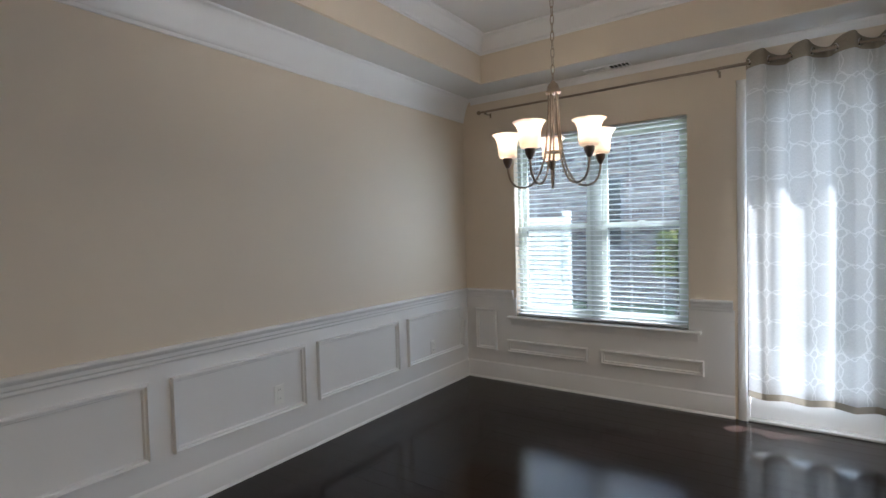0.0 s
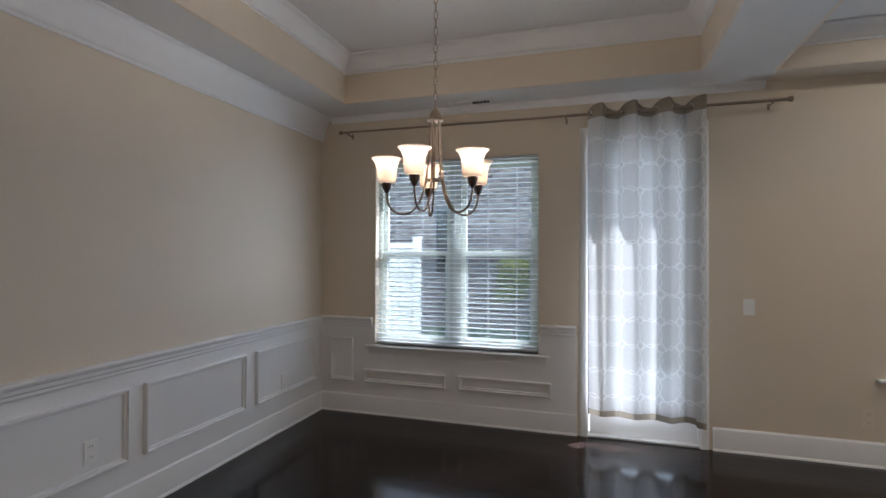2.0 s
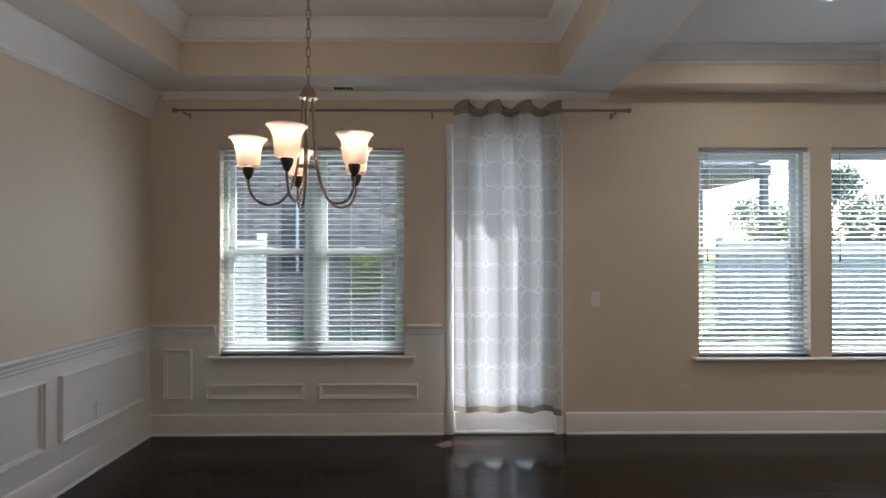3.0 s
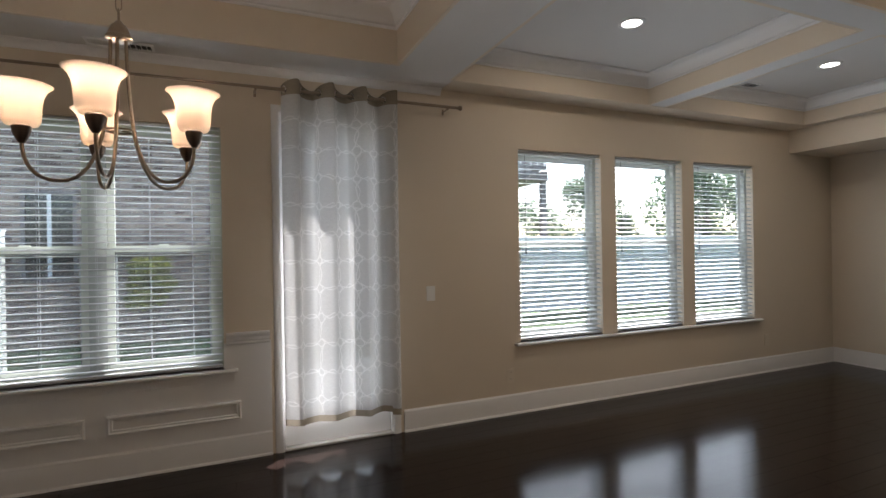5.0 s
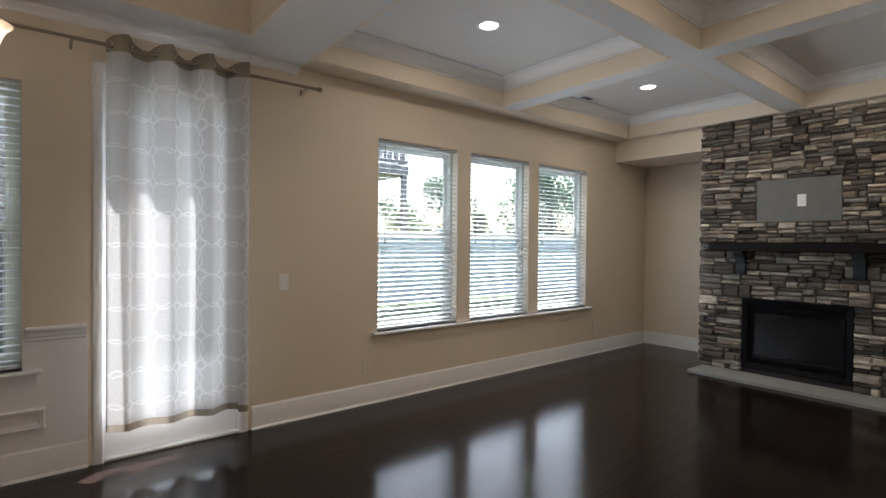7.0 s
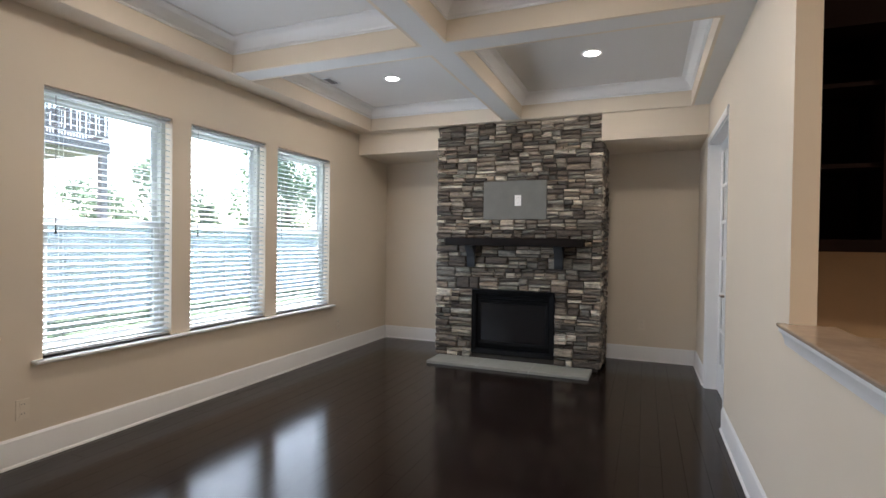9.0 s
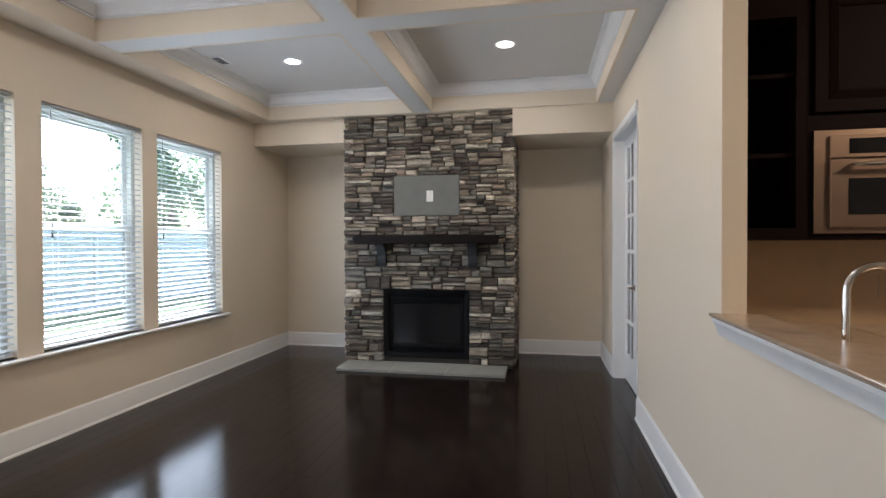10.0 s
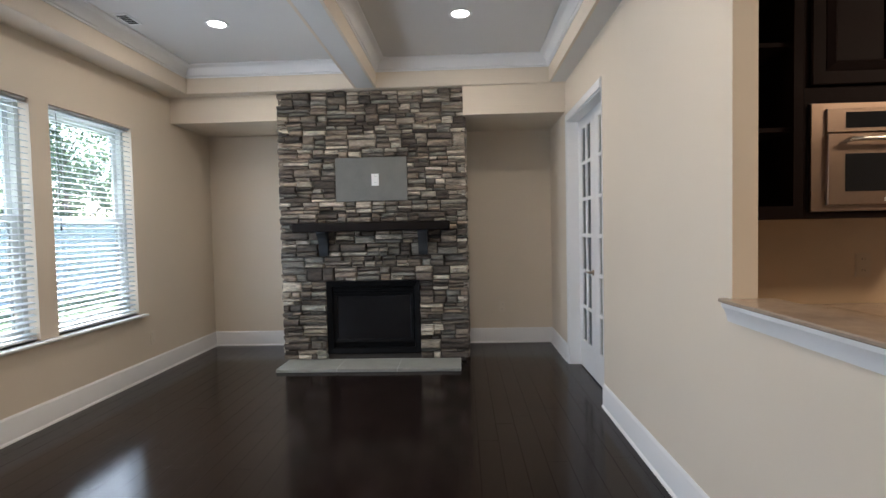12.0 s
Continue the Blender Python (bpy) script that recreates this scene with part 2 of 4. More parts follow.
MORTAR = mat("dark_mortar", (0.055, 0.048, 0.042), 0.95)
MANTEL = mat("dark_mantel_wood", (0.008, 0.005, 0.004), 0.6, vary=0.4, scale=5, bump=0.1, spec=0.15)
CORBEL = mat("charcoal_painted_wood", (0.035, 0.038, 0.042), 0.6, vary=0.2, spec=0.3)
PLATE = mat("white_plastic", (0.88, 0.87, 0.84), 0.35, vary=0.02, bump=0)
BEIGEPLATE = mat("beige_plastic", (0.76, 0.67, 0.55), 0.4, vary=0.02, bump=0)
SLOT = mat("dark_slot", (0.03, 0.03, 0.03), 0.6, bump=0)
CLOTH = sheer("linen_curtain", (0.62, 0.615, 0.595), 0.112, (0.735, 0.73, 0.71), cell=(0.24, 0.20), opacity=0.94)
HEM = sheer("curtain_hem", (0.33, 0.285, 0.22), 0.16)
SCREEN = sheer("insect_screen_mesh", (0.06, 0.065, 0.065), 0.1, opacity=0.20)
# grey tint put into the panes to dim the bright view outside
GLASS = glass_material("view_dimming_glass", color=(0.72, 0.75, 0.755))
FROST = sheer("frosted_shade", (0.95, 0.87, 0.80), 0.38)
BULB = glowing("lit_bulb", (1.0, 0.86, 0.66), 1.2)
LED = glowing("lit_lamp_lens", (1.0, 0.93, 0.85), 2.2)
BRICK = brick_material()
GRASS = mat("lawn", (0.10, 0.16, 0.04), 0.9, vary=0.4, scale=2, fine=50, bump=0.3)
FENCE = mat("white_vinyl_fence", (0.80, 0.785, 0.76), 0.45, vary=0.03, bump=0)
# near fence's copy of the vinyl, its sunlight put into a high translucent share
SUNFENCE = let_through(mat("sunlit_white_vinyl_fence", (0.84, 0.83, 0.80), 0.45, vary=0.03, bump=0), 0.75)
DECK = mat("weathered_deck_wood", (0.22, 0.19, 0.18), 0.8, vary=0.2)
LEAF = let_through(mat("tree_leaf", (0.15, 0.19, 0.12), 0.6, vary=0.3, tint=(0.13, 0.2, 0.08), per_object=0.3, bump=0), 0.5)
LIME = let_through(mat("yellow_green_leaf", (0.32, 0.33, 0.08), 0.6, vary=0.3, bump=0), 0.4)
BARK = mat("bark", (0.14, 0.10, 0.07), 0.9, vary=0.3)
ROOFING = mat("roof_shingle", (0.12, 0.11, 0.11), 0.9, vary=0.2)
CONCRETE = mat("pale_concrete", (0.55, 0.54, 0.52), 0.85, vary=0.1, scale=2)

# ---- mesh helpers ----
X, Y, Z = Vector((1, 0, 0)), Vector((0, 1, 0)), Vector((0, 0, 1))


def box(bm, a, b, bevel=0.0):
    lo = [min(p, q) for p, q in zip(a, b)]
    hi = [max(p, q) for p, q in zip(a, b)]
    if bevel <= 0:
        v = [bm.verts.new((x, y, z)) for x in (lo[0], hi[0]) for y in (lo[1], hi[1]) for z in (lo[2], hi[2])]
        for f in ((0, 1, 3, 2), (4, 6, 7, 5), (0, 4, 5, 1), (2, 3, 7, 6), (0, 2, 6, 4), (1, 5, 7, 3)):
            bm.faces.new([v[i] for i in f])
        return
    tmp = bmesh.new()
    box(tmp, a, b)
    bmesh.ops.bevel(tmp, geom=list(tmp.edges), offset=bevel, segments=1, affect="EDGES", profile=0.5)
    join(bm, tmp)
    tmp.free()


def join(bm, other, m=None):
    m = m or Matrix.Identity(4)
    new_verts = {v: bm.verts.new(m @ v.co) for v in other.verts}
    for f in other.faces:
        bm.faces.new([new_verts[v] for v in f.verts])


def sweep(bm, pts, prof, closed=False, o=(0, 0, 0), u=X, v=Y, n=Z, cap=True):
    """A profile of (left offset, height) run along 2D points in the plane (o; u, v), with mitred corners."""
    o = Vector(o)
    pts = [Vector(p) for p in pts]
    k = len(pts)
    rings = []
    for i, p in enumerate(pts):
        before = (p - pts[i - 1]).normalized() if (i or closed) else None
        after = (pts[(i + 1) % k] - p).normalized() if (i < k - 1 or closed) else None
        before, after = before or after, after or before
        na, nb = Vector((-before.y, before.x)), Vector((-after.y, after.x))
        mid = (na + nb).normalized()
        mid /= max(0.2, mid.dot(na))
        rings.append([bm.verts.new(o + u * (p.x + mid.x * d) + v * (p.y + mid.y * d) + n * h) for d, h in prof])
    m = len(prof)
    for i in range(k if closed else k - 1):
        a, b = rings[i], rings[(i + 1) % k]
        for j in range(m):
            bm.faces.new((a[j], a[(j + 1) % m], b[(j + 1) % m], b[j]))
    if not closed and cap:
        bm.faces.new(rings[0])
        bm.faces.new(list(reversed(rings[-1])))


def lathe(bm, prof, at=(0, 0, 0), n=20, axis="Z", closed=False):
    """Turns (radius, height) points round an axis through at."""
    at = Vector(at)
    rings = []
    for r, h in prof:
        ring = []
        for i in range(n):
            a = 2 * math.pi * i / n
            c, s = r * math.cos(a), r * math.sin(a)
            off = {"Z": (c, s, h), "Y": (c, h, s), "X": (h, c, s)}[axis]
            ring.append(bm.verts.new(at + Vector(off)))
        rings.append(ring)
    pairs = list(zip(rings, rings[1:])) + ([(rings[-1], rings[0])] if closed else [])
    for a, b in pairs:
        for i in range(n):
            bm.faces.new((a[i], a[(i + 1) % n], b[(i + 1) % n], b[i]))
    if not closed:
        if prof[0][0] > 1e-5:
            bm.faces.new(list(reversed(rings[0])))
        if prof[-1][0] > 1e-5:
            bm.faces.new(rings[-1])


def tube(bm, pts, r, n=8, radii=None, closed=False):
    pts = [Vector(p) for p in pts]
    rings = []
    side = None
    k = len(pts)
    for i, p in enumerate(pts):
        a = pts[(i - 1) % k] if (i or closed) else p
        b = pts[(i + 1) % k] if (i < k - 1 or closed) else p
        d = (b - a).normalized()
        if side is None:
            side = d.cross(Z if abs(d.z) < 0.9 else X).normalized()
        side = (side - d * side.dot(d)).normalized()
        up = d.cross(side)
        rr = radii[i] if radii else r
        rings.append([bm.verts.new(p + side * rr * math.cos(2 * math.pi * j / n) + up * rr * math.sin(2 * math.pi * j / n)) for j in range(n)])
    for i in range(k if closed else k - 1):
        a, b = rings[i], rings[(i + 1) % k]
        for j in range(n):
            bm.faces.new((a[j], a[(j + 1) % n], b[(j + 1) % n], b[j]))
    if not closed:
        bm.faces.new(list(reversed(rings[0])))
        bm.faces.new(rings[-1])


def grid_wall(bm, us, vs, holes, o, u, v, n, thick):
    """A wall slab in cells, with the cells whose centre lies in a hole left out and reveals round them."""
    us = sorted(set(us) | {h[0] for h in holes} | {h[2] for h in holes})
    vs = sorted(set(vs) | {h[1] for h in holes} | {h[3] for h in holes})
    o = Vector(o)
    made = {}

    def vert(i, j, s):
        key = (i, j, s)
        if key not in made:
            made[key] = bm.verts.new(o + u * us[i] + v * vs[j] + n * (thick if s else 0))
        return made[key]

    def solid(i, j):
        if not (0 <= i < len(us) - 1 and 0 <= j < len(vs) - 1):
            return False
        cu, cv = (us[i] + us[i + 1]) / 2, (vs[j] + vs[j + 1]) / 2
        return not any(a < cu < c and b < cv < d for a, b, c, d in holes)

    for i in range(len(us) - 1):
        for j in range(len(vs) - 1):
            if not solid(i, j):
                continue
            for s in (0, 1):
                bm.faces.new([vert(i, j, s), vert(i + 1, j, s), vert(i + 1, j + 1, s), vert(i, j + 1, s)])
            for di, dj, e in ((-1, 0, ((i, j), (i, j + 1))), (1, 0, ((i + 1, j), (i + 1, j + 1))), (0, -1, ((i, j), (i + 1, j))), (0, 1, ((i, j + 1), (i + 1, j + 1)))):
                if not solid(i + di, j + dj):
                    (a, b), (c, d) = e
                    bm.faces.new([vert(a, b, 0), vert(c, d, 0), vert(c, d, 1), vert(a, b, 1)])


def part(name, bm, material, parent=None, label="", kind="", smooth=0.0):
    bmesh.ops.recalc_face_normals(bm, faces=list(bm.faces))
    root = parent
    while root is not None and root.parent is not None:
        root = root.parent
    me = bpy.data.meshes.new(name)
    if root is not None:
        bm.transform(Matrix.Translation(-root.location))
    bm.to_mesh(me)
    bm.free()
    me.materials.append(material)
    if smooth:
        me.shade_smooth()
        me.set_sharp_from_angle(angle=radians(smooth))
    ob = new(name, me)
    if parent is not None:
        ob.parent = parent
    return tagged(ob, label=label, kind=kind)


def thing(name, at, label, category, group="", kind=""):
    ob = new(name)
    ob.empty_display_size = 0.1
    ob.location = at
    return tagged(ob, label, category, group, kind)


def box_part(name, a, b, material, parent=None, label="", bevel=0.0, kind=""):
    bm = bmesh.new()
    box(bm, a, b, bevel)
    return part(name, bm, material, parent, label, kind)


# ---- plan ----
L = 8.83          # fireplace end wall
CZ = 2.74         # low ceiling and beams
COF, TRAY = 3.0, 3.12
SOUTH = -7.5
W1 = (0.555, 0.635, 2.035, 2.30)
WB = [(4.41, 0.61, 5.315, 2.30), (5.49, 0.61, 6.36, 2.30), (6.525, 0.61, 7.43, 2.30)]
DOOR = (2.425, 0.0, 3.245, 2.43)

# floor under the planks
box_part("floor", (-0.2, SOUTH - 0.2, -0.12), (L + 0.2, 0.02, -0.012), GAP, kind="structure")

bm = bmesh.new()
grid_wall(bm, [-0.2, L + 0.2], [-0.12, 3.35], [W1, DOOR] + WB, (0, 0, 0), X, Z, Y, 0.16)
part("wall_north", bm, WALL, kind="structure")
box_part("wall_west", (-0.16, SOUTH, -0.12), (0, 0, 3.35), WALL, kind="structure")
box_part("wall_east", (L, SOUTH, -0.12), (L + 0.16, 0, 3.35), WALL, kind="structure")
box_part("wall_south", (-0.16, SOUTH - 0.16, -0.12), (L + 0.16, SOUTH, 3.35), WALL, kind="structure")

# wall between living room and kitchen, with the raised bar opening, then the set-back wall of the glazed doors
FD = (6.70, 0.0, 7.86, 2.34)
bm = bmesh.new()
grid_wall(bm, [3.45, L], [0, 3.3], [(3.45, 1.015, 4.925, 3.3), FD], (0, -4.0, 0), X, Z, -Y, 0.095)
part("wall_kitchen", bm, WALL, kind="structure")
bm = bmesh.new()
sweep(bm, [(FD[0], 0), (FD[0], FD[3]), (FD[2], FD[3]), (FD[2], 0)], [(0, 0), (-0.012, 0), (-0.012, 0.15), (0, 0.15)], o=(0, -4.0, 0), u=X, v=Z, n=-Y)
part("door_jamb", bm, TRIM, kind="structure")
# header over the bar opening
box_part("bar_header", (3.45, -4.095, 2.45), (4.925, -4.0, 2.74), WALL, kind="structure")
# kitchen back wall and study walls
box_part("wall_backsplash", (5.56, -7.5, 0), (5.68, -4.105, 2.74), mat("tan_wall_paint", (0.42, 0.30, 0.19), 0.5, vary=0.04), kind="structure")
box_part("wall_study_end", (5.68, -6.3, 0), (L, -6.2, 2.74), WALL, kind="structure")

# ceilings: low ceiling with tray and coffers
bm = bmesh.new()
TR = (0.456, -3.60, 3.19, -0.40)
cofs = [(3.685, -1.94, 5.67, -0.25), (5.885, -1.94, 7.93, -0.25), (3.685, -3.84, 5.67, -2.15), (5.885, -3.84, 7.93, -2.15)]
grid_wall(bm, [-0.1, L], [SOUTH, 0], [TR] + cofs, (0, 0, CZ), X, Y, Z, 0.02)
part("ceiling_low", bm, CEIL, kind="structure")
box_part("ceiling_tray", (TR[0] - .1, TR[1] - .1, TRAY), (TR[2] + .1, TR[3] + .1, TRAY + 0.05), CEIL, kind="structure")
for c in cofs:
    box_part("ceiling_coffer", (c[0] - .05, c[1] - .05, COF), (c[2] + .05, c[3] + .05, COF + 0.05), CEIL, kind="structure")
box_part("roof_slab", (-0.3, SOUTH - .3, 3.36), (L + .3, 0.2, 3.45), ROOFING, kind="structure")

# painted sides of the tray and coffers
def ring_sides(name, r, z0, z1, material):
    bm = bmesh.new()
    pts = [(r[0], r[1]), (r[0], r[3]), (r[2], r[3]), (r[2], r[1])]
    sweep(bm, pts, [(-0.003, z0), (0.02, z0), (0.02, z1), (-0.003, z1)], closed=True)
    part(name, bm, material, kind="structure")


ring_sides("tray_sides", TR, CZ - 0.001, TRAY, WALL)
for c in cofs:
    ring_sides("coffer_sides", c, CZ - 0.001, COF, WALL)
# painted underside next to the window wall
box_part("beam_soffit", (3.69, -0.248, CZ - 0.004), (8.3, -0.002, CZ), WALL, kind="structure")
box_part("beam_soffit_end", (7.932, -4.0, CZ - 0.004), (8.3, -0.25, CZ), WALL, kind="structure")
FX, FY0, FY1 = 8.0, -3.02, -1.13
# dropped soffit over the fireplace recesses
box_part("soffit", (7.96, -3.998, 2.455), (L, FY0 + 0.02, CZ - 0.001), WALL, kind="structure")
box_part("soffit", (8.06, FY1 - 0.02, 2.475), (L, -0.002, CZ - 0.001), WALL, kind="structure")


def crown(name, pts, top, drop, out, closed=True):
    """A crown moulding below z = top: a foot, a wide shallow cove and a top fillet. The points run clockwise seen from above, with the room on their right."""
    foot = min(0.02, drop * 0.13)
    prof = [(0, top - drop), (-0.011, top - drop), (-0.014, top - drop + foot * 0.5), (-0.012, top - drop + foot)]
    k = 9
    for i in range(k + 1):
        a = math.pi / 2 * i / k
        cove = (out - 0.032) * (1 - math.cos(a)), (drop - foot - 0.020) * math.sin(a)
        line = (out - 0.032) * i / k, (drop - foot - 0.020) * i / k
        prof.append((-(0.018 + 0.45 * cove[0] + 0.55 * line[0]), top - drop + foot + 0.004 + 0.45 * cove[1] + 0.55 * line[1]))
    prof += [(-(out - 0.004), top - 0.014), (-out, top - 0.010), (-out, top), (0, top)]
    bm = bmesh.new()
    sweep(bm, pts, prof, closed=closed)
    part(name, bm, TRIM, kind="structure", smooth=50)


crown("trim_crown_dining", [(0, SOUTH), (0, 0)], CZ, 0.215, 0.10, closed=False)
bm = bmesh.new()
sweep(bm, [(0.1, 0), (3.68, 0)], [(0, CZ - 0.055), (-0.008, CZ - 0.055), (-0.012, CZ - 0.040), (-0.026, CZ - 0.022), (-0.040, CZ - 0.014), (-0.044, CZ), (0, CZ)])
part("trim_cove", bm, TRIM, kind="structure", smooth=30)


def inner(name, r, top, drop, out):
    crown(name, [(r[0] , r[1]), (r[0], r[3]), (r[2], r[3]), (r[2], r[1])], top, drop, out)


inner("trim_crown_tray", TR, TRAY, 0.14, 0.11)
for c in cofs:
    inner("trim_crown_coffer", c, COF, 0.115, 0.10)

# baseboards
BASE = [(0, 0), (0.026, 0), (0.024, 0.010), (0.015, 0.018), (0.015, 0.142), (0.012, 0.150), (0.012, 0.157), (0.006, 0.167), (0.003, 0.173), (0, 0.173)]
BASE = [(-d, h) for d, h in BASE]


def baseboard(pts):
    bm = bmesh.new()
    sweep(bm, pts, BASE)
    part("baseboard", bm, TRIM, kind="structure", smooth=30)


baseboard([(0, SOUTH), (0, 0), (2.345, 0)])
baseboard([(3.33, 0), (L, 0), (L, -1.13)])
baseboard([(L, -3.03), (L, -4.0), (FD[2] + 0.08, -4.0)])
baseboard([(6.678, -4.0), (3.45, -4.0), (3.45, -4.095)])

# chair rail and wainscot
RAIL = [(0, 0.796), (0.012, 0.796), (0.018, 0.806), (0.018, 0.820), (0.026, 0.829), (0.028, 0.848), (0.040, 0.860), (0.043, 0.871), (0.038, 0.880), (0, 0.882)]
RAIL = [(-d, h) for d, h in RAIL]
for pts in ([(0, SOUTH), (0, 0), (0.53, 0)], [(2.05, 0), (2.335, 0)]):
    bm = bmesh.new()
    sweep(bm, pts, RAIL)
    part("trim_chair_rail", bm, TRIM, kind="structure", smooth=30)
box_part("wainscot_west", (0, SOUTH, 0.16), (0.004, -0.004, 0.81), TRIM, kind="structure")
bm = bmesh.new()
grid_wall(bm, [0, 2.345], [0.16, 0.81], [(W1[0], W1[1], W1[2], 0.81)], (0, 0, 0), X, Z, -Y, 0.004)
part("wainscot_north", bm, TRIM, kind="structure")
PANEL = [(0, 0), (0, 0.018), (0.004, 0.028), (0.012, 0.029), (0.016, 0.015), (0.020, 0.013), (0.026, 0.014), (0.032, 0.0)]


def panel(o, u, v, n, u0, v0, u1, v1):
    bm = bmesh.new()
    sweep(bm, [(u0, v0), (u1, v0), (u1, v1), (u0, v1)], PANEL, closed=True, o=o, u=u, v=v, n=n)
    part("trim_panel", bm, TRIM, kind="structure", smooth=25)


for a, b in ((-0.97, -0.10), (-1.955, -1.09), (-2.944, -2.06), (-3.935, -3.06), (-4.92, -4.05), (-5.9, -5.03)):
    panel((0.004, 0, 0), Y, Z, X, a, 0.305, b, 0.715)
for a, b, c, d in ((0.113, 0.29, 0.342, 0.69), (0.454, 0.288, 1.235, 0.408), (1.351, 0.288, 2.14, 0.408)):
    panel((0, -0.004, 0), X, Z, -Y, a, b, c, d)


# ---- windows with blinds ----
def sill(name, x0, x1, z):
    bm = bmesh.new()
    box(bm, (x0, -0.055, z - 0.022), (x1, 0.075, z), 0.006)
    part(name, bm, TRIM, kind="structure")


sill("trim_sill", 0.475, 2.125, 0.635)
bm = bmesh.new()
sweep(bm, [(0.50, 0), (2.10, 0)], [(0, 0.55), (-0.008, 0.55), (-0.012, 0.57), (-0.026, 0.598), (-0.032, 0.613), (0, 0.613)])
part("trim_apron", bm, TRIM, kind="structure", smooth=30)
sill("trim_sill", 4.345, 7.505, 0.61)


def sash_window(name, r, halves, label):
    x0, z0, x1, z1 = r
    at = ((x0 + x1) / 2, 0.1, z0)
    w = thing(name, at, label, "window", kind="structure")
    vinyl = VINYL if halves == 2 else WHITEVINYL
    bm = bmesh.new()
    sweep(bm, [(x0, z0), (x1, z0), (x1, z1), (x0, z1)], [(0, 0), (0.035, 0), (0.035, 0.075), (0, 0.075)], closed=True, o=(0, 0.08, 0), u=X, v=Z, n=Y)
    part("window_frame", bm, vinyl, w)
    mid = 1.47
    spans = [(x0 + 0.035, x1 - 0.035)] if halves == 1 else [(x0 + 0.035, (x0 + x1) / 2 - 0.05), ((x0 + x1) / 2 + 0.05, x1 - 0.035)]
    if halves == 2:
        box_part("mullion", (spans[0][1], 0.085, z0 + 0.035), (spans[1][0], 0.15, z1 - 0.035), MULLION, w)
    for a, b in spans:
        for low, (c, d) in enumerate(((mid - 0.02, z1 - 0.035), (z0 + 0.035, mid + 0.02))):
            y = 0.125 - 0.03 * low
            bm = bmesh.new()
            sweep(bm, [(a, c), (b, c), (b, d), (a, d)], [(0, 0), (0.042, 0), (0.042, 0.022), (0.036, 0.028), (0, 0.028)], closed=True, o=(0, y, 0), u=X, v=Z, n=Y)
            s = part("sash", bm, vinyl, w)
            p = box_part("pane", (a + 0.04, y + 0.012, c + 0.04), (b - 0.04, y + 0.016, d - 0.04), GLASS, s)
            p.visible_shadow = False
        bm = bmesh.new()
        sweep(bm, [(a + 0.044, z0 + 0.079), (b - 0.044, z0 + 0.079), (b - 0.044, mid - 0.024), (a + 0.044, mid - 0.024)], [(0, 0), (0.011, 0), (0.011, 0.006), (0, 0.006)], closed=True, o=(0, 0.118, 0), u=X, v=Z, n=Y)
        part("screen_frame", bm, TRIM, w, "white screen frame")
        scr = box_part("insect_screen", (a + 0.004, 0.148, z0 + 0.04), (b - 0.004, 0.150, mid), SCREEN, w, "fine dark insect screen")
        scr.visible_shadow = False
        bm = bmesh.new()
        box(bm, ((a + b) / 2 - 0.03, 0.083, mid + 0.018), ((a + b) / 2 + 0.03, 0.097, mid + 0.03), 0.003)
        part("sash_lock", bm, vinyl, w)
    return w


def blind(r, label, cords, wand, tassels=()):
    x0, z0, x1, z1 = r
    b = thing("blind", ((x0 + x1) / 2, 0.035, z0), label, "window blind", "window blinds")
    bm = bmesh.new()
    box(bm, (x0 + 0.006, 0.012, z1 - 0.020), (x1 - 0.006, 0.058, z1 - 0.002), 0.004)
    part("headrail", bm, SLAT, b)
    bm = bmesh.new()
    box(bm, (x0 + 0.01, 0.012, z0 + 0.012), (x1 - 0.01, 0.06, z0 + 0.030), 0.004)
    part("bottom_rail", bm, SLAT, b)
    tilt = radians(1 if r[2] - r[0] > 1.2 else 11)
    bm = bmesh.new()
    dx, t = (x1 - x0) / 2 - 0.01, 0.0021
    prof = [(-0.024, 0), (-0.012, 0.0022), (0, 0.003), (0.012, 0.0022), (0.024, 0)]
    lo = [[bm.verts.new((s * dx, p * math.cos(tilt), p * math.sin(tilt) + q - t)) for p, q in prof] for s in (-1, 1)]
    hi = [[bm.verts.new((s * dx, p * math.cos(tilt), p * math.sin(tilt) + q + t)) for p, q in prof] for s in (-1, 1)]
    for i in range(4):
        bm.faces.new((hi[0][i], hi[0][i + 1], hi[1][i + 1], hi[1][i]))
        bm.faces.new((lo[0][i], lo[1][i], lo[1][i + 1], lo[0][i + 1]))
    for s in (0, 1):
        bm.faces.new([*hi[s], *reversed(lo[s])])
    for i in (0, 4):
        bm.faces.new((lo[0][i], lo[1][i], hi[1][i], hi[0][i]))
    first = part("slat", bm, SLAT, None, smooth=30)
    first.parent = b
    z, k = z0 + 0.055, 0
    while z < z1 - 0.035:
        s = first if k == 0 else new("slat", first.data)
        s.parent = b
        s.location = (0, 0, z - z0)
        z += 0.0432
        k += 1
    for c in cords:
        bm = bmesh.new()
        for y in (0.012, 0.058):
            tube(bm, [(c, y, z0 + 0.02), (c, y, z1 - 0.04)], 0.0011, 4)
        part("ladder_cord", bm, SLAT, b)
    bm = bmesh.new()
    tube(bm, [(wand, 0.004, z1 - 0.05), (wand, 0.002, 1.42)], 0.0022, 5)
    lathe(bm, [(0.002, 0.0), (0.006, -0.004), (0.0075, -0.035), (0.003, -0.04)], (wand, 0.002, 1.42), 8)
    part("pull_cord", bm, SLOT if tassels else SLAT, b)
    return b


